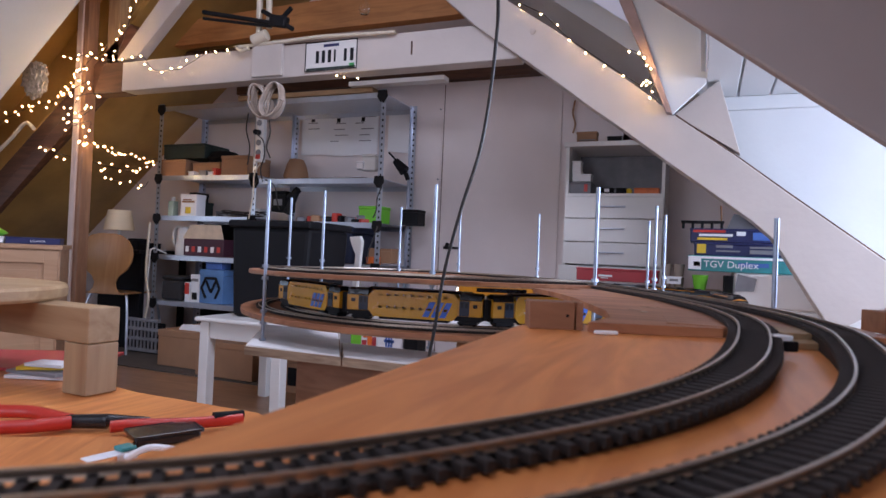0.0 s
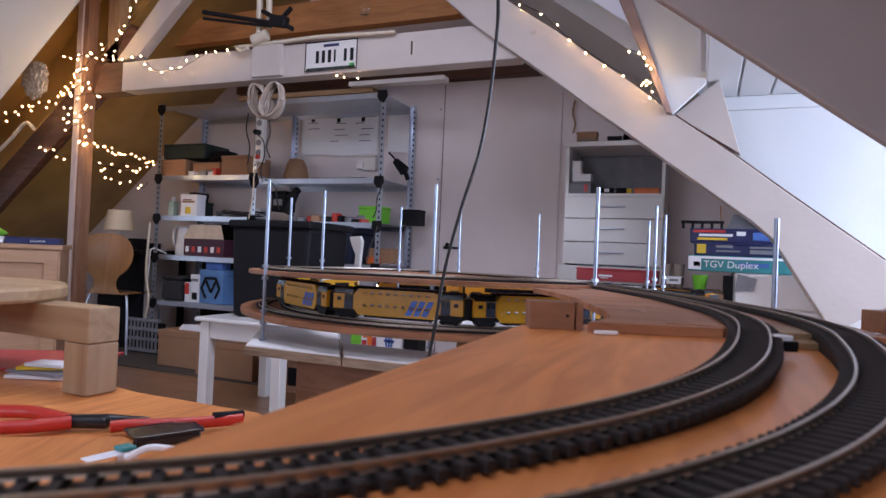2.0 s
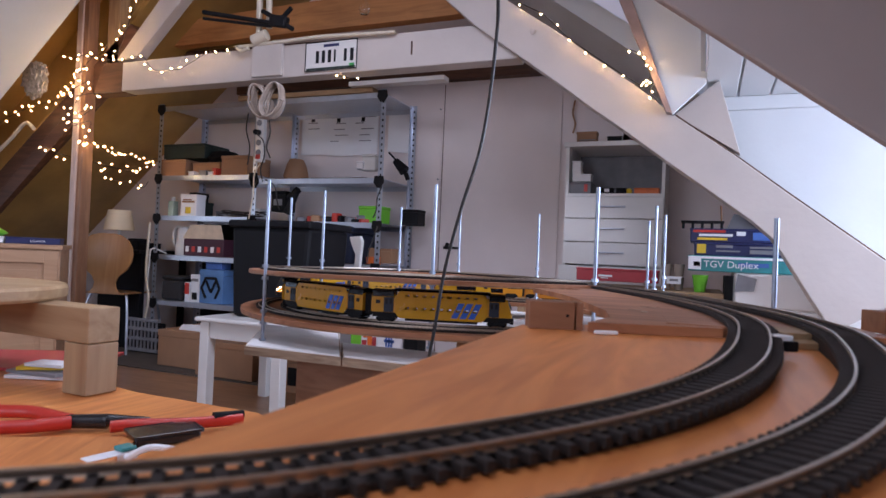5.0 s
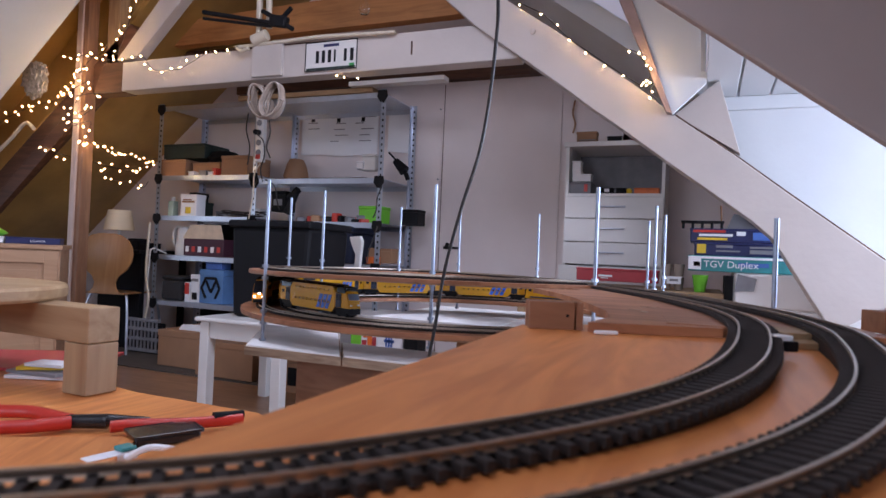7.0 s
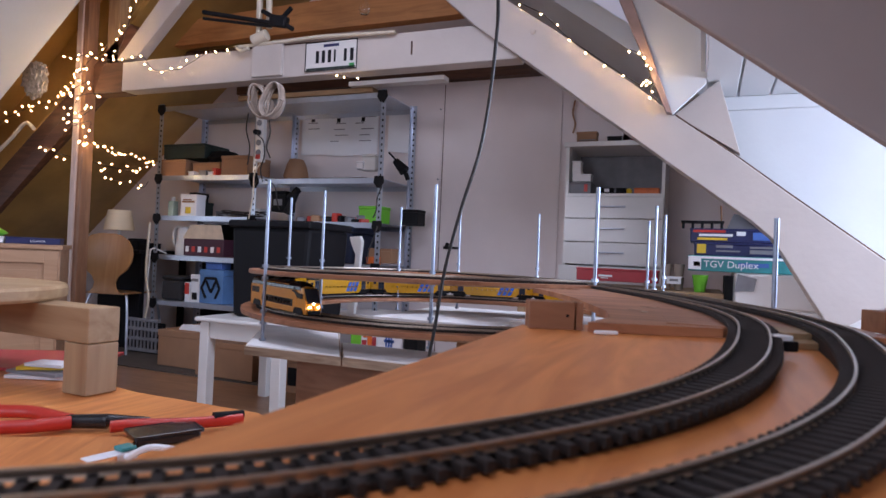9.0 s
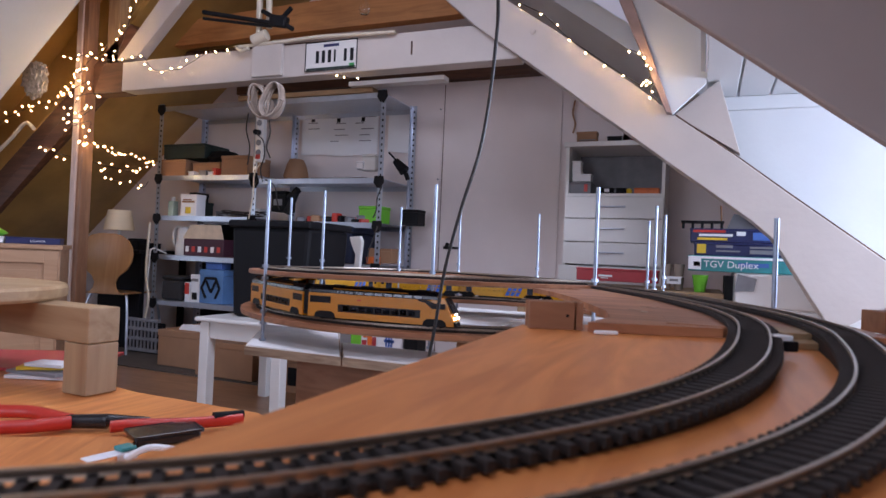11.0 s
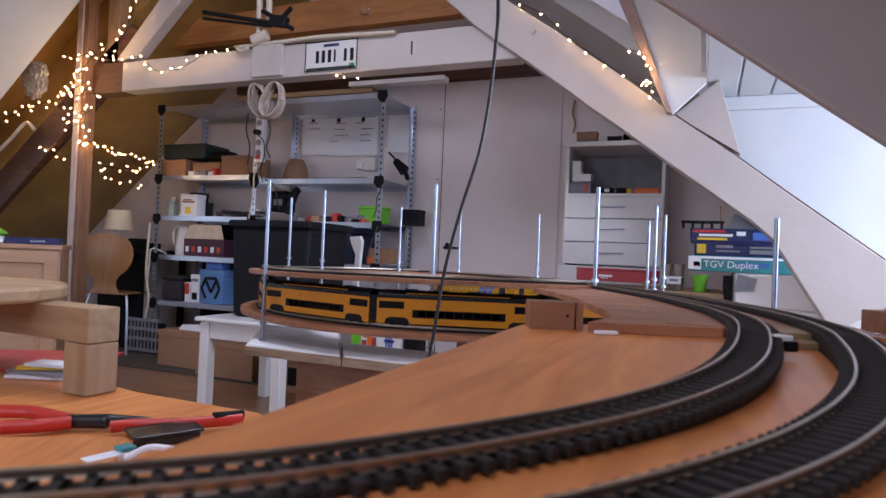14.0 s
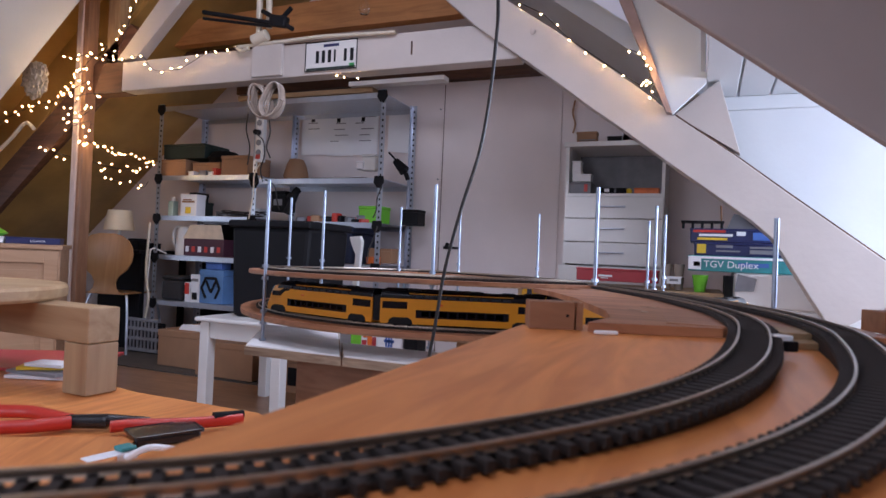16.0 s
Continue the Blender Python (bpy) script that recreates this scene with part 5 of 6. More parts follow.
    simple_box("red_box", "long flat red model train box", "box", -0.597, -0.201, 0.704, 0.768, 3.25, 0.1, RED_BOX, 0.003, "", [(0.28, 0.35, 0.45, 0.5, PAPER), (0.3, 0.22, 0.4, 0.28, PAPER)])
    for i in range(4):
        p = Vector((-0.158, 3.150, 0.769))
        q = thing("plastic_cup", "clear plastic cup with small parts", "cup", pose(p.x + 0.055 * (i % 2), 3.12 + 0.02 * (i // 2), 0.684 + 0.062 * (i // 2)), "clear cups")
        part("cup", lathe(bm_new(), [(0, 0.001), (0.019, 0.001), (0.024, 0.058), (0.023, 0.058), (0.018, 0.004), (0, 0.004)], 16), WOVEN, q, smooth=True)
    simple_box("label_box", "small white box with a grey label", "box", -0.150, -0.090, 0.713, 0.746, 3.02, 0.05, PAPER, 0.002, "", [(0.2, 0.4, 0.8, 0.7, GREY)])
    solid("green_cup", lathe(bm_new(), [(0, 0.0), (0.022, 0.0), (0.034, 0.075), (0.032, 0.075), (0.020, 0.004), (0, 0.004)], 24, (-0.011, 3.02, 0.684)), GREEN, "bright green plastic cup on the desk", "cup", smooth=True)
    simple_box("storage_box", "white storage box with a piece of grey tape", "storage box", 0.125, 0.62, 0.0, 0.775, 2.83, 0.4, WHITE_LACQUER, 0.008)
    solid("grey_tape", prism(bm_new(), [(0.118, 0.70), (0.19, 0.705), (0.20, 0.755), (0.13, 0.772)], 2.818, 2.821), GREY, "strip of grey tape on the storage box", "tape")
    simple_box("dark_carton", "dark carton behind the desk", "box", 0.09, 0.122, 0.0, 0.76, 3.0, 0.2, BLACK, 0.003)
    simple_box("train_set_box", "long white and teal model train box", "box", -0.062, 0.38, 0.777, 0.846, 3.0, 0.25, TEAL, 0.003, "train boxes", [(0.0, 0.1, 0.12, 0.95, PAPER), (0.05, 0.3, 0.11, 0.6, BLACK), (0.12, 0.80, 0.98, 0.95, PAPER), (0.45, 0.35, 0.72, 0.6, BLUE)])
    lettering("TGV Duplex", 0.042, PAPER, bpy.data.objects["train_set_box"], pose(0.0, 2.9935, 0.795, 90))
    simple_box("train_set_box", "navy model train box with a yellow round mark", "box", -0.04, 0.33, 0.847, 0.905, 3.02, 0.22, NAVY, 0.003, "train boxes", [(0.03, 0.15, 0.13, 0.85, YELLOW), (0.24, 0.6, 0.42, 0.8, GREY), (0.24, 0.3, 0.5, 0.42, GREY), (0.6, 0.6, 0.95, 0.75, GREY), (0.6, 0.2, 0.95, 0.5, GREY)])
    simple_box("train_set_box", "navy model train box with red and yellow lettering bars", "box", -0.058, 0.30, 0.906, 0.966, 3.02, 0.22, NAVY, 0.003, "train boxes", [(0.03, 0.7, 0.4, 0.88, RED), (0.1, 0.42, 0.48, 0.6, PAPER), (0.08, 0.15, 0.42, 0.32, YELLOW), (0.52, 0.5, 0.62, 0.8, PAPER), (0.7, 0.2, 0.95, 0.75, BLUE)])
    r = thing("wire_rack", "thin black rack with small parts on the boxes", "rack")
    part("plate", box(bm_new(), -0.10, 3.06, 0.995, 0.08, 3.16, 1.002), BLACK, r)
    for x in (-0.09, -0.05, -0.01, 0.03, 0.07):
        part("post", tube(bm_new(), (x, 3.08, 0.967), (x, 3.08, 0.996), 0.006, seg=8), BLACK, r)
    part("stick", tube(bm_new(), (0.07, 3.12, 1.0), (0.065, 3.12, 1.075), 0.004, seg=8), CARD, r)
    solid("grey_sheet", prism(bm_new(), [(0.09, 0.967), (0.22, 0.967), (0.20, 1.03), (0.12, 1.04)], 3.14, 3.15), GREY, "grey plastic sheet leaning behind the boxes", "sheet")


right_corner()


# ---- left-hand side: chair, lamp, cabinet ----
def left_side():
    ch = thing("plywood_chair", "beech plywood chair with a waisted back and steel legs", "chair", pose(-3.925, 3.25, 0.0, 0, 0, 12))
    b = bm_new()
    prism(b, [(0.155, 0.425), (0.125, 0.435), (0.095, 0.465), (0.085, 0.505), (0.105, 0.55), (0.17, 0.60), (0.205, 0.655), (0.215, 0.71), (0.205, 0.765), (0.175, 0.81), (0.125, 0.843), (0.06, 0.857), (-0.06, 0.857), (-0.125, 0.843), (-0.175, 0.81), (-0.205, 0.765), (-0.215, 0.71), (-0.205, 0.655), (-0.17, 0.60), (-0.105, 0.55), (-0.085, 0.505), (-0.095, 0.465), (-0.125, 0.435), (-0.155, 0.425)], -0.006, 0.006, bevel=0.003)
    part("backrest", b, BEECH, ch, smooth=True)
    part("seat", box(bm_new(), -0.15, 0.0, 0.425, 0.15, 0.38, 0.438, 0.005), BEECH, ch)
    for sx, sy in ((-1, 0), (1, 0), (-1, 1), (1, 1)):
        part("leg", sweep(bm_new(), curve_points([(sx * 0.06, 0.1 + 0.2 * sy, 0.43), (sx * 0.15, 0.04 + 0.32 * sy, 0.40), (sx * 0.21, -0.02 + 0.42 * sy, 0.0)], 6), 0.0085, 8), STEEL, ch, smooth=True)
    # side table with lamp
    st = thing("side_desk", "dark low desk under the slope", "desk")
    part("top", box(bm_new(), -4.75, 3.42, 0.72, -3.80, 3.93, 0.745, 0.004), BLACK, st)
    for x in (-4.7, -3.86):
        part("leg", box(bm_new(), x, 3.46, 0.0, x + 0.04, 3.5, 0.72, 0.003), BLACK, st)
        part("leg", box(bm_new(), x, 3.86, 0.0, x + 0.04, 3.9, 0.72, 0.003), BLACK, st)
    # black sheet added in place of the dark boxes behind the chair
    part("side_panel", box(bm_new(), -4.30, 3.50, 0.0, -3.86, 3.52, 0.719, 0.002), BLACK, st)
    lp = thing("table_lamp", "small table lamp with a cream fabric shade", "lamp", pose(-4.165, 3.55, 0.745))
    part("base", lathe(bm_new(), [(0, 0), (0.055, 0), (0.05, 0.015), (0.014, 0.03), (0.012, 0.16), (0, 0.16)], 20), WHITE_LACQUER, lp, smooth=True)
    part("shade", lathe(bm_new(), [(0.110, 0.145), (0.083, 0.298), (0.080, 0.298), (0.107, 0.145)], 28), CREAM, lp, smooth=True)
    for i in range(3):
        simple_box("dark_box", "dark box on the low desk", "box", -4.05 + 0.11 * i - 0.02, -3.96 + 0.11 * i - 0.02, 0.746, 0.80 + 0.03 * (i % 2), 3.46, 0.12, BLACK, 0.004)
    lb = thing("laundry_basket", "white plastic crate with open slots on the floor", "basket")
    for i in range(8):
        part("slat", box(bm_new(), -3.83 + i * 0.035, 3.395, 0.02, -3.815 + i * 0.035, 3.405, 0.25, 0.002), GREY, lb)
    for z in (0.02, 0.10, 0.17, 0.235):
        part("rim", box(bm_new(), -3.85, 3.39, z, -3.55, 3.41, z + 0.022, 0.003), GREY, lb)
    part("inside", box(bm_new(), -3.84, 3.412, 0.01, -3.56, 3.47, 0.225, 0.004), BLACK, lb)
    solid("curtain", sweep(bm_new(), curve_points([(-3.72, 3.43, 0.95), (-3.735, 3.43, 0.6), (-3.70, 3.43, 0.40), (-3.74, 3.43, 0.2)], 6), 0.009, 8), IVORY, "cream strap hanging beside the shelving", "strap", smooth=True)
    # pine cabinet
    turn = pose(-3.0, 2.22, 0, 0, 0, 48)
    c = thing("pine_cabinet", "light pine cabinet with a framed panel door", "cabinet", turn)
    part("body", box(bm_new(), -0.80, 0.0, 0.0, 0.0, 0.44, 0.742, 0.003), CABINET_PINE, c)
    part("top", box(bm_new(), -0.81, -0.02, 0.742, 0.01, 0.45, 0.766, 0.004), CABINET_PINE, c)
    for a, b2 in ((-0.395, -0.008), (-0.792, -0.405)):
        d = part("door", box(bm_new(), a, -0.008, 0.05, b2, -0.001, 0.735, 0.002), CABINET_PINE, c)
        w = b2 - a
        for u0, v0, u1, v1 in ((0, 0, 0.06, 0.685), (w - 0.06, 0, w, 0.685), (0.06, 0, w - 0.06, 0.06), (0.06, 0.625, w - 0.06, 0.685), (0.06, 0.31, w - 0.06, 0.36)):
            part("frame", box(bm_new(), a + u0, -0.020, 0.05 + v0, a + u1, -0.0081, 0.05 + v1, 0.002), CABINET_PINE, d)
        for v0, v1 in ((0.45, 0.64), (0.13, 0.33)):
            part("panel", box(bm_new(), a + 0.085, -0.013, v0, b2 - 0.085, -0.0082, v1, 0.003), CABINET_PINE, d)
    solid("green_dish", lathe(bm_new(), [(0, 0.0), (0.14, 0.0), (0.17, 0.015), (0.12, 0.05), (0.04, 0.065), (0, 0.066)], 28, (-0.42, 0.17, 0.801)), GREEN, "upturned bright green plastic dish", "dish", smooth=True, at=turn)
    simple_box("game_box", "dark blue flat box with small pale lettering", "box", -0.235, -0.005, 0.767, 0.80, 0.0, 0.18, NAVY, 0.002).matrix_basis = turn
    lettering("ATLANTA", 0.015, PAPER, bpy.data.objects["game_box"], pose(-0.135, -0.0045, 0.776, 90))
    simple_box("white_case", "flat white case on the cabinet", "case", -0.50, -0.245, 0.767, 0.80, 0.01, 0.25, PAPER, 0.003).matrix_basis = turn
    simple_box("cardboard_box", "small brown cardboard box standing closed", "box", -0.62, -0.40, 0.801, 0.93, 0.26, 0.15, CARD, 0.003).matrix_basis = turn
    # plastic sheeting tucked under the roof
    pl = bm_new()
    bmesh.ops.create_icosphere(pl, subdivisions=4, radius=0.16)
    for v in pl.verts:
        v.co += v.normal * 0.05 * noise.noise(v.co * 22) + v.normal * 0.03 * noise.noise(v.co * 50)
        v.co.z *= 1.1
        v.co.y *= 0.4
    solid("plastic_bag", pl, plain("crumpled_film", (0.42, 0.36, 0.28), 0.25, spread=0.3, scale=20), "crumpled clear plastic bag tucked under the roof", "bag", at=Matrix.Translation((-3.872, 2.640, 1.781)) @ Matrix.Scale(0.62, 4))
    w = solid("white_conduit", sweep(bm_new(), curve_points([(-4.408, 2.720, 1.299), (-4.193, 2.720, 1.442), (-4.063, 2.720, 1.537), (-3.979, 2.720, 1.497)], 6), 0.012, 8), IVORY, "white conduit clipped to the rafter", "pipe", smooth=True)


left_side()


# ---- white table, bins, base boards ----
def standing(x0, x1, z0, z1):
    """The same width and top, down to the floor."""
    return x0, x1, 0.0, z1


def under_the_railway():
    t = thing("white_table", "small white painted wooden table", "table")
    x0, x1, y0, y1 = -2.21, -1.70, 2.32, 2.86
    part("top", box(bm_new(), x0, y0, 0.438, x1, y1, 0.460, 0.008), WHITE_LACQUER, t)
    for x in (x0 + 0.02, x1 - 0.075):
        for y in (y0 + 0.02, y1 - 0.075):
            part("leg", box(bm_new(), x, y, 0.0, x + 0.052, y + 0.052, 0.438, 0.004), WHITE_LACQUER, t)
    for y in (y0 + 0.03, y1 - 0.05):
        part("apron", box(bm_new(), x0 + 0.072, y, 0.36, x1 - 0.075, y + 0.018, 0.438, 0.002), WHITE_LACQUER, t)
    for x in (x0 + 0.03, x1 - 0.05):
        part("apron", box(bm_new(), x, y0 + 0.072, 0.36, x + 0.018, y1 - 0.075, 0.438, 0.002), WHITE_LACQUER, t)
    b = thing("storage_bin", "large black plastic storage bin on the white table", "storage bin")
    part("body", prism(bm_new(), [(-2.10, 0.461), (-1.70, 0.461), (-1.675, 0.895), (-2.125, 0.895)], 2.45, 2.80, bevel=0.02), BLACK, b)
    part("lid", box(bm_new(), -2.135, 2.435, 0.892, -1.665, 2.815, 0.928, 0.01), BLACK, b)
    c = thing("white_chair", "white plastic chair behind the railway", "chair", pose(-1.86, 3.2, 0, 0, 0, -20))
    part("backrest", prism(bm_new(), [(-0.055, 0.44), (0.01, 0.44), (0.055, 0.86), (0.035, 0.89), (-0.06, 0.885), (-0.04, 0.84), (0.0, 0.78), (-0.02, 0.60)], -0.01, 0.01, bevel=0.005), WHITE_LACQUER, c)
    part("seat", box(bm_new(), -0.2, 0.0, 0.42, 0.2, 0.38, 0.44, 0.006), WHITE_LACQUER, c)
    for x in (-0.19, 0.16):
        for y in (0.01, 0.34):
            part("leg", box(bm_new(), x, y, 0, x + 0.03, y + 0.03, 0.42, 0.004), WHITE_LACQUER, c)
    simple_box("orange_box", "small orange box on the shelf", "box", -1.962, -1.890, 0.725, 0.771, 3.5, 0.06, ORANGE, 0.003)
    simple_box("cardboard_box", "brown card behind the shelf post", "box", -1.975, -1.814, 0.734, 0.827, 3.55, 0.1, CARD, 0.003)
    simple_box("cardboard_box", "brown cardboard box with a printed mark under the table", "box", -2.32, -1.95, 0.0, 0.20, 2.95, 0.3, CARD, 0.004, "", [(0.55, 0.2, 0.8, 0.7, BLACK)])
    simple_box("cardboard_box", "brown cardboard box on the floor", "box", -2.85, -2.42, 0.009, 0.22, 3.02, 0.3, CARD, 0.004)
    # base boards of the spiral, laid on a brown box frame
    f = thing("trestle", "brown wooden frame under the spiral", "frame")
    m = lay_pose(-0.38, 1.245, 0, -22.4)
    f.matrix_basis = m
    part("front_board", box(bm_new(), 0.08, 0.06, 0.30, 0.95, 0.08, 0.583, 0.002), BLOCK_WOOD, f)
    part("side_board", box(bm_new(), 0.93, 0.08, 0.30, 0.95, 0.95, 0.583, 0.002), BLOCK_WOOD, f)
    for x, y in ((0.10, 0.10), (0.90, 0.10), (0.10, 0.9), (0.90, 0.9)):
        part("leg", box(bm_new(), x, y, 0.0, x + 0.04, y + 0.04, 0.583, 0.003), PINE_Z, f)
    for i, (a, b2, y1) in enumerate(((0.0, 0.218, 0.30), (0.221, 0.60, 0.145), (0.603, 1.05, 0.145))):
        g = thing("base_board", "worn whitewashed plywood board under the spiral", "board", m, "base boards")
        deep = m.to_3x3().inverted() @ Vector((-math.sin(math.radians(32.2)), math.cos(math.radians(32.2)), 0.0))
        deep = deep / deep.y

        def slanted(u0, u1, v0, v1):
            return [(u0 + deep.x * v0, v0), (u1 + deep.x * v0, v0), (u1 + deep.x * v1, v1), (u0 + deep.x * v1, v1)]
        part("board", prism(bm_new(), slanted(a, b2, -0.01, y1), 0.584, 0.600, "z"), PLY_PALE, g)
        part("paint", prism(bm_new(), slanted(a + 0.003, b2 - 0.003, -0.006, y1 - 0.004), 0.600, 0.6025, "z"), WHITEWASH, g, "worn white paint")
    for i in range(3):
        g = thing("base_board", "worn whitewashed plywood board under the spiral", "board", m, "base boards")
        part("board", box(bm_new(), -0.10 + 0.4 * i, 0.70, 0.584, 0.295 + 0.4 * i, 1.25, 0.602, 0.002), WHITEWASH, g)
    # packs under the boards
    simple_box("green_pack", "green paper bag standing under the boards", "bag", *standing(-1.284, -1.238, 0.417, 0.495), 2.2, 0.08, GREEN, 0.004)
    simple_box("white_pack", "white pack with a red leafy pattern", "pack", *standing(-1.238, -1.168, 0.412, 0.500), 2.2, 0.08, PAPER, 0.004, "", [(0.05, 0.80, 0.35, 0.90, RED_BOX), (0.4, 0.84, 0.7, 0.99, ORANGE), (0.12, 0.92, 0.36, 0.98, ORANGE), (0.72, 0.80, 0.95, 0.93, RED_BOX), (0.45, 0.795, 0.62, 0.825, RED_BOX)])
    simple_box("white_pack", "white pack with a blue star", "pack", *standing(-1.163, -1.060, 0.421, 0.508), 2.2, 0.08, PAPER, 0.004, "", [(0.42, 0.82, 0.50, 0.97, BLUE), (0.25, 0.885, 0.67, 0.905, BLUE), (0.32, 0.85, 0.38, 0.94, BLUE), (0.54, 0.85, 0.60, 0.94, BLUE)])
    simple_box("dark_pack", "dark upright pack under the boards", "pack", *standing(-1.050, -0.998, 0.429, 0.498), 2.2, 0.08, BLACK, 0.004)


WHITEWASH = plain("worn_whitewash", (0.84, 0.85, 0.87), 0.6, spread=0.2, scale=9, bump=0.08)
under_the_railway()


# ---- work table on the near left ----
def work_table():
    t = thing("work_table", "low plywood work table with tools", "table")
    b = bm_new()
    pts = [lay(r, d, 0) for r, d in ((-1.5, 1.30), (-0.75, 1.20), (-0.49, 1.03), (-0.26, 0.93), (-0.02, 0.60), (-0.16, 0.05), (-1.5, 0.05))]
    prism(b, [(p.x, p.y) for p in pts], 0.53, 0.55, "z")
    part("top", b, PLYWOOD, t)
    for r, d in ((-1.4, 1.15), (-0.35, 0.85), (-1.4, 0.15), (-0.25, 0.15)):
        p = lay(r, d, 0)
        part("leg", box(bm_new(), p.x - 0.02, p.y - 0.02, 0, p.x + 0.02, p.y + 0.02, 0.53, 0.003), PINE_Z, t)
    solid("plywood_offcut", box(bm_new(), -0.42, -0.16, 0, 0.0, 0.16, 0.009, 0.001), PLYWOOD, "thin plywood offcut on the work table", "offcut", at=lay_pose(-0.33, 0.60, 0.551, 8))
    # timber frame with a round board
    f = thing("timber_frame", "raw pine timber frame standing on the work table", "frame", lay_pose(-0.541, 0.977, 0.551, -25))
    part("leg", box(bm_new(), -0.055, 0.0, 0.0, 0.0, 0.055, 0.080, 0.002), PINE_Z, f)
    part("cross_beam", box(bm_new(), -0.75, 0.0, 0.081, 0.0, 0.055, 0.136, 0.002), PINE, f)
    part("leg", box(bm_new(), -0.75, 0.0, 0.0, -0.695, 0.055, 0.080, 0.002), PINE_Z, f)
    d = thing("round_board", "round pale wooden board on the timber frame", "board", lay_pose(-0.872, 1.05, 0.688))
    part("board", lathe(bm_new(), [(0, 0), (0.215, 0), (0.220, 0.005), (0.220, 0.019), (0.215, 0.024), (0, 0.024)], 64), PINE, d, smooth=True)
    # pliers with red grips
    p = thing("pliers", "pliers with thick red grips", "pliers")
    for k, dz in ((0, 0.012), (1, 0.012)):
        pts = [(-0.889, 0.537, 0.565), (-0.839, 0.548, 0.565), (-0.799, 0.565, 0.565), (-0.734, 0.568, 0.563)] if k == 0 else [(-0.788, 0.477, 0.562), (-0.776, 0.507, 0.562), (-0.750, 0.532, 0.562), (-0.728, 0.564, 0.562)]
        part("grip", sweep(bm_new(), curve_points(pts, 8), 0.0085, 10), RED, p, smooth=True)
    part("joint", tube(bm_new(), (-0.737, 0.565, 0.562), (-0.696, 0.590, 0.562), 0.0085, 0.0095), BLACK_GLOSS, p)
    part("jaw", tube(bm_new(), (-0.700, 0.589, 0.563), (-0.663, 0.626, 0.560), 0.0085, 0.004), BLACK_GLOSS, p)
    k = thing("craft_knife", "red plastic handled tool with a black tip", "knife")
    part("handle", sweep(bm_new(), curve_points([(-0.672, 0.574, 0.562), (-0.655, 0.597, 0.562), (-0.608, 0.634, 0.562), (-0.562, 0.687, 0.562)], 6), 0.0075, 10), RED, k, smooth=True)
    part("tip", tube(bm_new(), (-0.586, 0.658, 0.568), (-0.567, 0.693, 0.566), 0.006), BLACK, k)
    q = simple_box("dark_tray", "small dark open plastic tray", "tray", 0, 0.075, 0, 0.015, 0, 0.045, BLACK_GLOSS, 0.003)
    q.matrix_basis = lay_pose(-0.345, 0.735, 0.551, 40)
    w = thing("connector", "white plastic connector with a green clip", "connector", lay_pose(-0.352, 0.69, 0.5515, 55))
    part("shell", box(bm_new(), -0.028, -0.010, 0.0, 0.028, 0.010, 0.010, 0.003), PAPER, w)
    part("clip", box(bm_new(), 0.008, -0.009, 0.0102, 0.026, 0.009, 0.015, 0.002), TEAL, w)
    solid("white_lead", sweep(bm_new(), curve_points([lay(-0.335, 0.69, 0.556), lay(-0.315, 0.70, 0.566), lay(-0.30, 0.73, 0.556)], 6), 0.004, 8), PAPER, "thin white lead on the table", "lead", smooth=True)
    # magazines
    for i, (m, x, y, turn, w) in enumerate(((RED_BOX, -1.24, 0.83, 30, 0.17), (PAPER, -1.055, 0.775, 22, 0.060), (GREY, -1.060, 0.770, 5, 0.055), (YELLOW, -1.065, 0.780, 34, 0.045), (PAPER, -1.050, 0.770, 15, 0.035))):
        solid("magazine", box(bm_new(), -w, -0.6 * w, 0, w, 0.6 * w, 0.006, 0.001), m, "glossy magazine in a loose pile on the work table", "magazine", group="magazines", at=pose(x, y, 0.551 + 0.0065 * (i - 1 if i else 0), 0, 0, turn))


work_table()


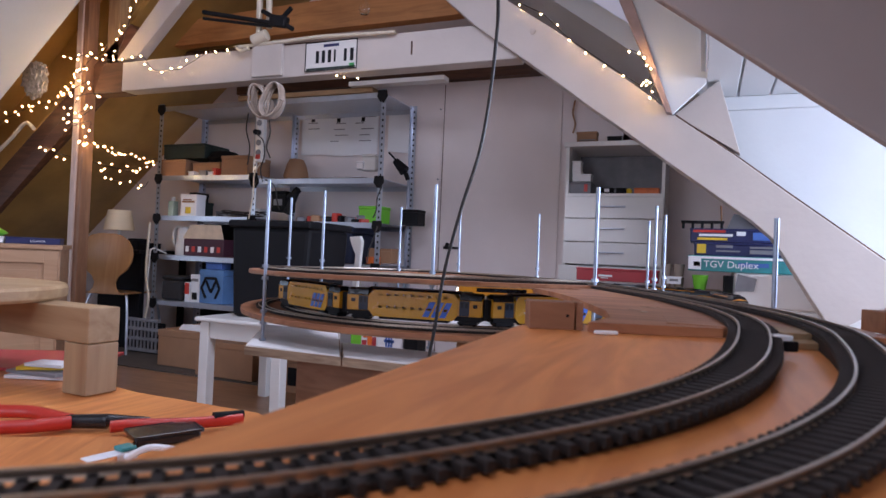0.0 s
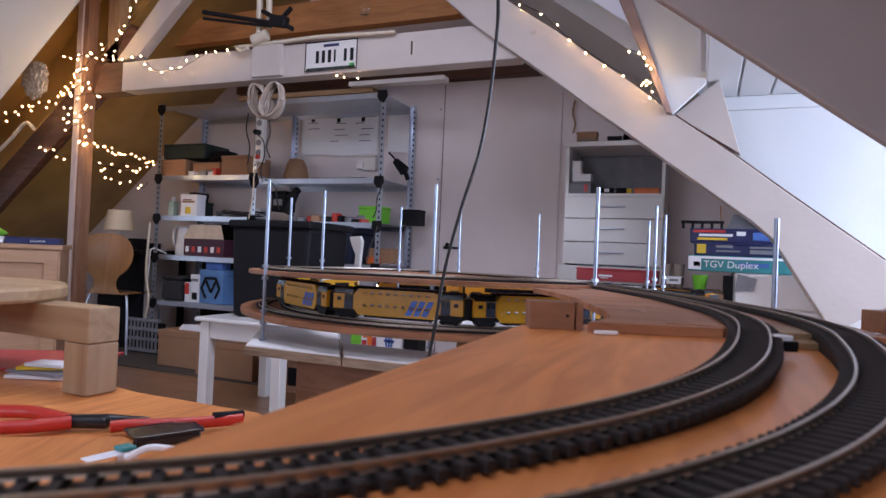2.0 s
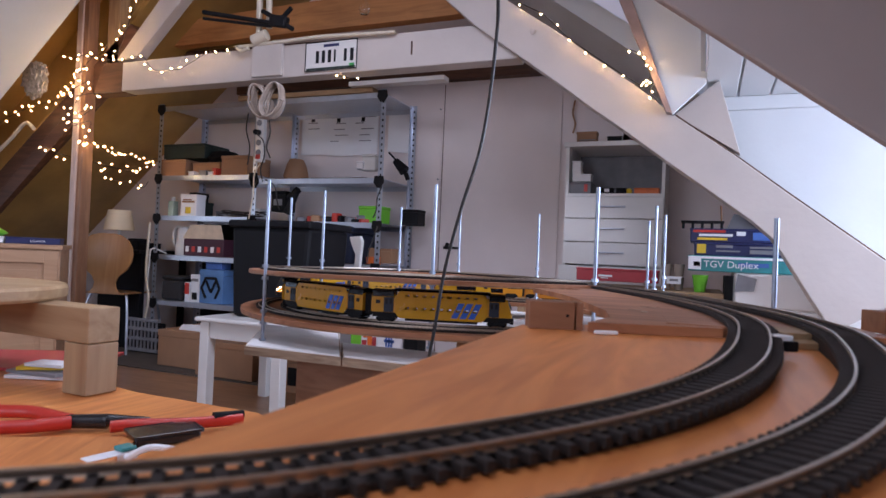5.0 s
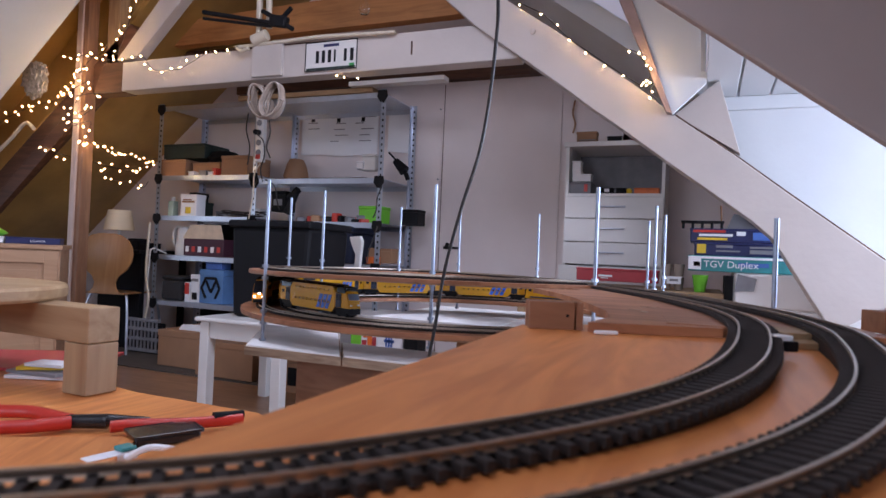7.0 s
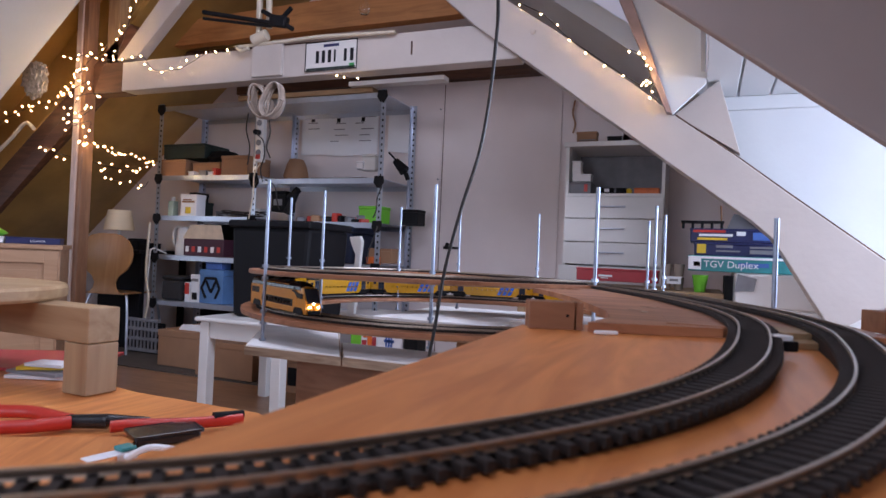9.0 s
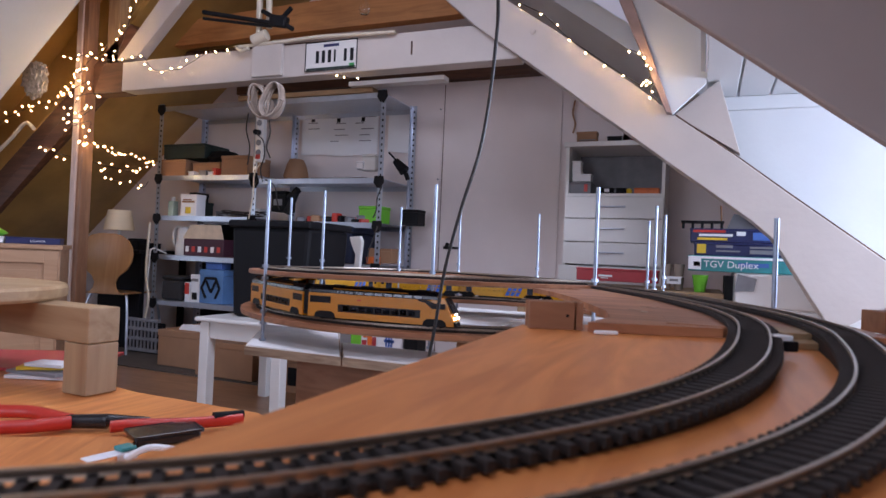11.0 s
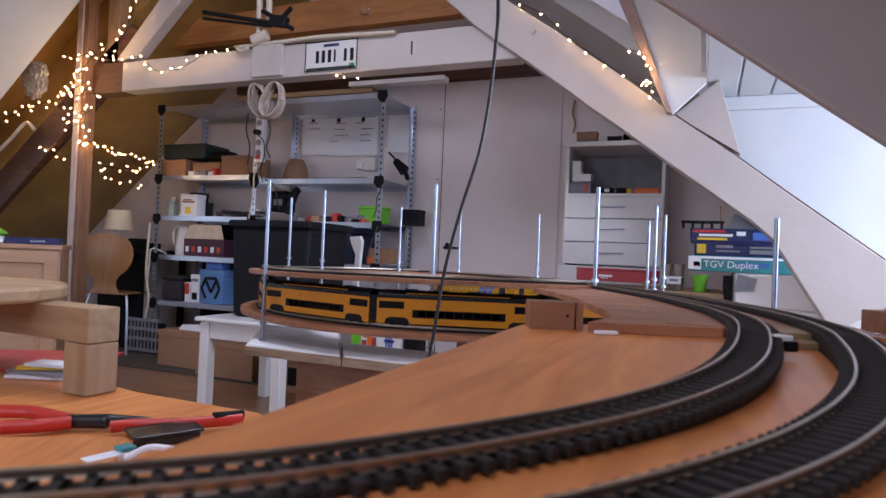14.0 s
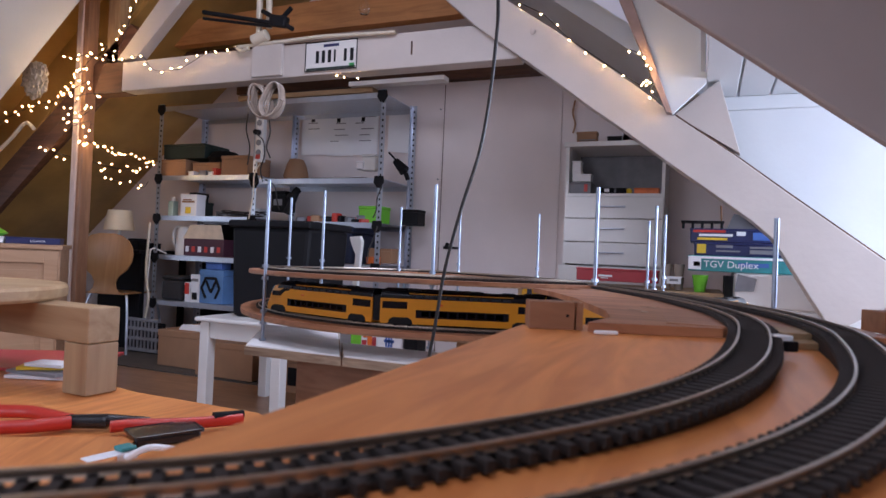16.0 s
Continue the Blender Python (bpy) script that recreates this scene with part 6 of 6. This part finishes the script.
# ---- bits on the plywood ----
def bits():
    b = thing("wood_block", "short brown timber offcut standing on the plywood", "offcut", lay_pose(0.066, 0.470, 0.7398))
    part("block", box(bm_new(), 0.0, 0.0, 0.0, 0.034, 0.022, 0.0205, 0.0006), BLOCK_WOOD, b)
    part("knot", tube(bm_new(), (0.0285, -0.0002, 0.0105), (0.0285, 0.0006, 0.0105), 0.0012, seg=10), BLACK, b)
    b = thing("wood_block", "short brown timber offcut on edge beside its twin", "offcut", lay_pose(0.1012, 0.472, 0.7398))
    part("block", box(bm_new(), 0.0, 0.0, 0.0, 0.0055, 0.02, 0.0205, 0.0005), BLOCK_WOOD, b)
    b = thing("wood_block", "brown timber block at the sheet's edge", "offcut", lay_pose(0.3785, 0.54, 0.7402))
    part("block", box(bm_new(), 0.0, 0.0, 0.0, 0.05, 0.03, 0.019, 0.0006), BLOCK_WOOD, b)
    c = thing("cable_tie_mount", "small white plastic clip on a rod end", "clip", lay_pose(0.110, 0.448, 0.7398, 4))
    part("clip", box(bm_new(), 0.0, 0.0, 0.0, 0.017, 0.004, 0.0028, 0.0008), PAPER, c)
    c = thing("rerailer", "small white and black plastic clip between the tracks", "clip", lay_pose(0.1990, 0.374, 0.7480, 12))
    part("clip", box(bm_new(), 0.0, 0.0, 0.0, 0.012, 0.010, 0.004, 0.0008), PAPER, c)
    part("foot", box(bm_new(), 0.004, -0.004, -0.005, 0.012, -0.0005, 0.001, 0.0006), BLACK, c)
    w = thing("wedge", "thin plywood wedge between the two tracks", "wedge", lay_pose(0.232, 0.412, 0.7394, 4))
    part("lower_wedge", box(bm_new(), 0.002, 0.0, 0.0, 0.040, 0.022, 0.0045, 0.0005), PINE, w)
    part("upper_wedge", box(bm_new(), 0.006, 0.024, 0.0, 0.050, 0.070, 0.0085, 0.0005), PINE, w)

    for r, d, turn in ((0.188, 0.614, 20), (0.217, 0.657, -35), (0.189, 0.59, 70)):
        solid("wood_chip", prism(bm_new(), [(-0.009, -0.003), (0.006, -0.004), (0.010, 0.001), (-0.004, 0.004)], 0.0, 0.0016, "z"), PLY_PALE, "pale splinter of wood lying on the deck", "wood chip", group="wood chips", at=lay_pose(r, d, 0.7456, turn))


bits()


# ---- what moves ----
def front_angle(t):
    """Where the double-deck train's nose is on its circle, in degrees."""
    table = [(0, 90.5), (1.2, 109.6), (4.0, 153.2), (6.5, 193.2), (8.5, 226.0), (9.2, 237.4), (11.4, 274.4), (13.5, 310.8), (16.0, 355.0)]
    ts, vs = zip(*table)
    i = max(0, min(len(ts) - 2, sum(1 for v in ts if v <= t) - 1))
    def slope(k):
        a, b = max(k - 1, 0), min(k + 1, len(ts) - 1)
        return (vs[b] - vs[a]) / (ts[b] - ts[a])
    h = ts[i + 1] - ts[i]
    s = (t - ts[i]) / h
    return (2 * s**3 - 3 * s**2 + 1) * vs[i] + (s**3 - 2 * s**2 + s) * h * slope(i) + (-2 * s**3 + 3 * s**2) * vs[i + 1] + (s**3 - s**2) * h * slope(i + 1)


def on_ring(theta, r, way):
    """Pose of a coach whose middle is at theta, running way 1 (turning left) or -1."""
    p = ring(theta, r, RAIL_LOW)
    return lay_pose(p[0], p[1], p[2], theta + 90 * way)


def motions():
    times = [0.25 * i for i in range(65)]
    # the double-deck train turns left on the outer track, nose first
    for i, car in enumerate(DOUBLE_DECK):
        rows = []
        for t in times:
            x, y, z, head = outer_at(front_angle(t) - 17.35 - 34.7 * i, 0.0120)
            rows.append((t, lay_pose(x, y, z, head)))
        walk(car, rows)
    # the push-pull train turns right on the inner track, locomotive first
    for i, car in enumerate(PUSH_PULL):
        def middle(t):
            run = 20.2 * t if t < 6.3 else 127.26 + 19.8 * (t - 6.3)
            first = 202.0 - run      # coupling behind the locomotive
            return first - 13.2 if i == 0 else first + 36.0 * (i - 0.5)
        walk(car, [(t, on_ring(middle(t), R_IN - 0.0105, -1)) for t in times])


motions()
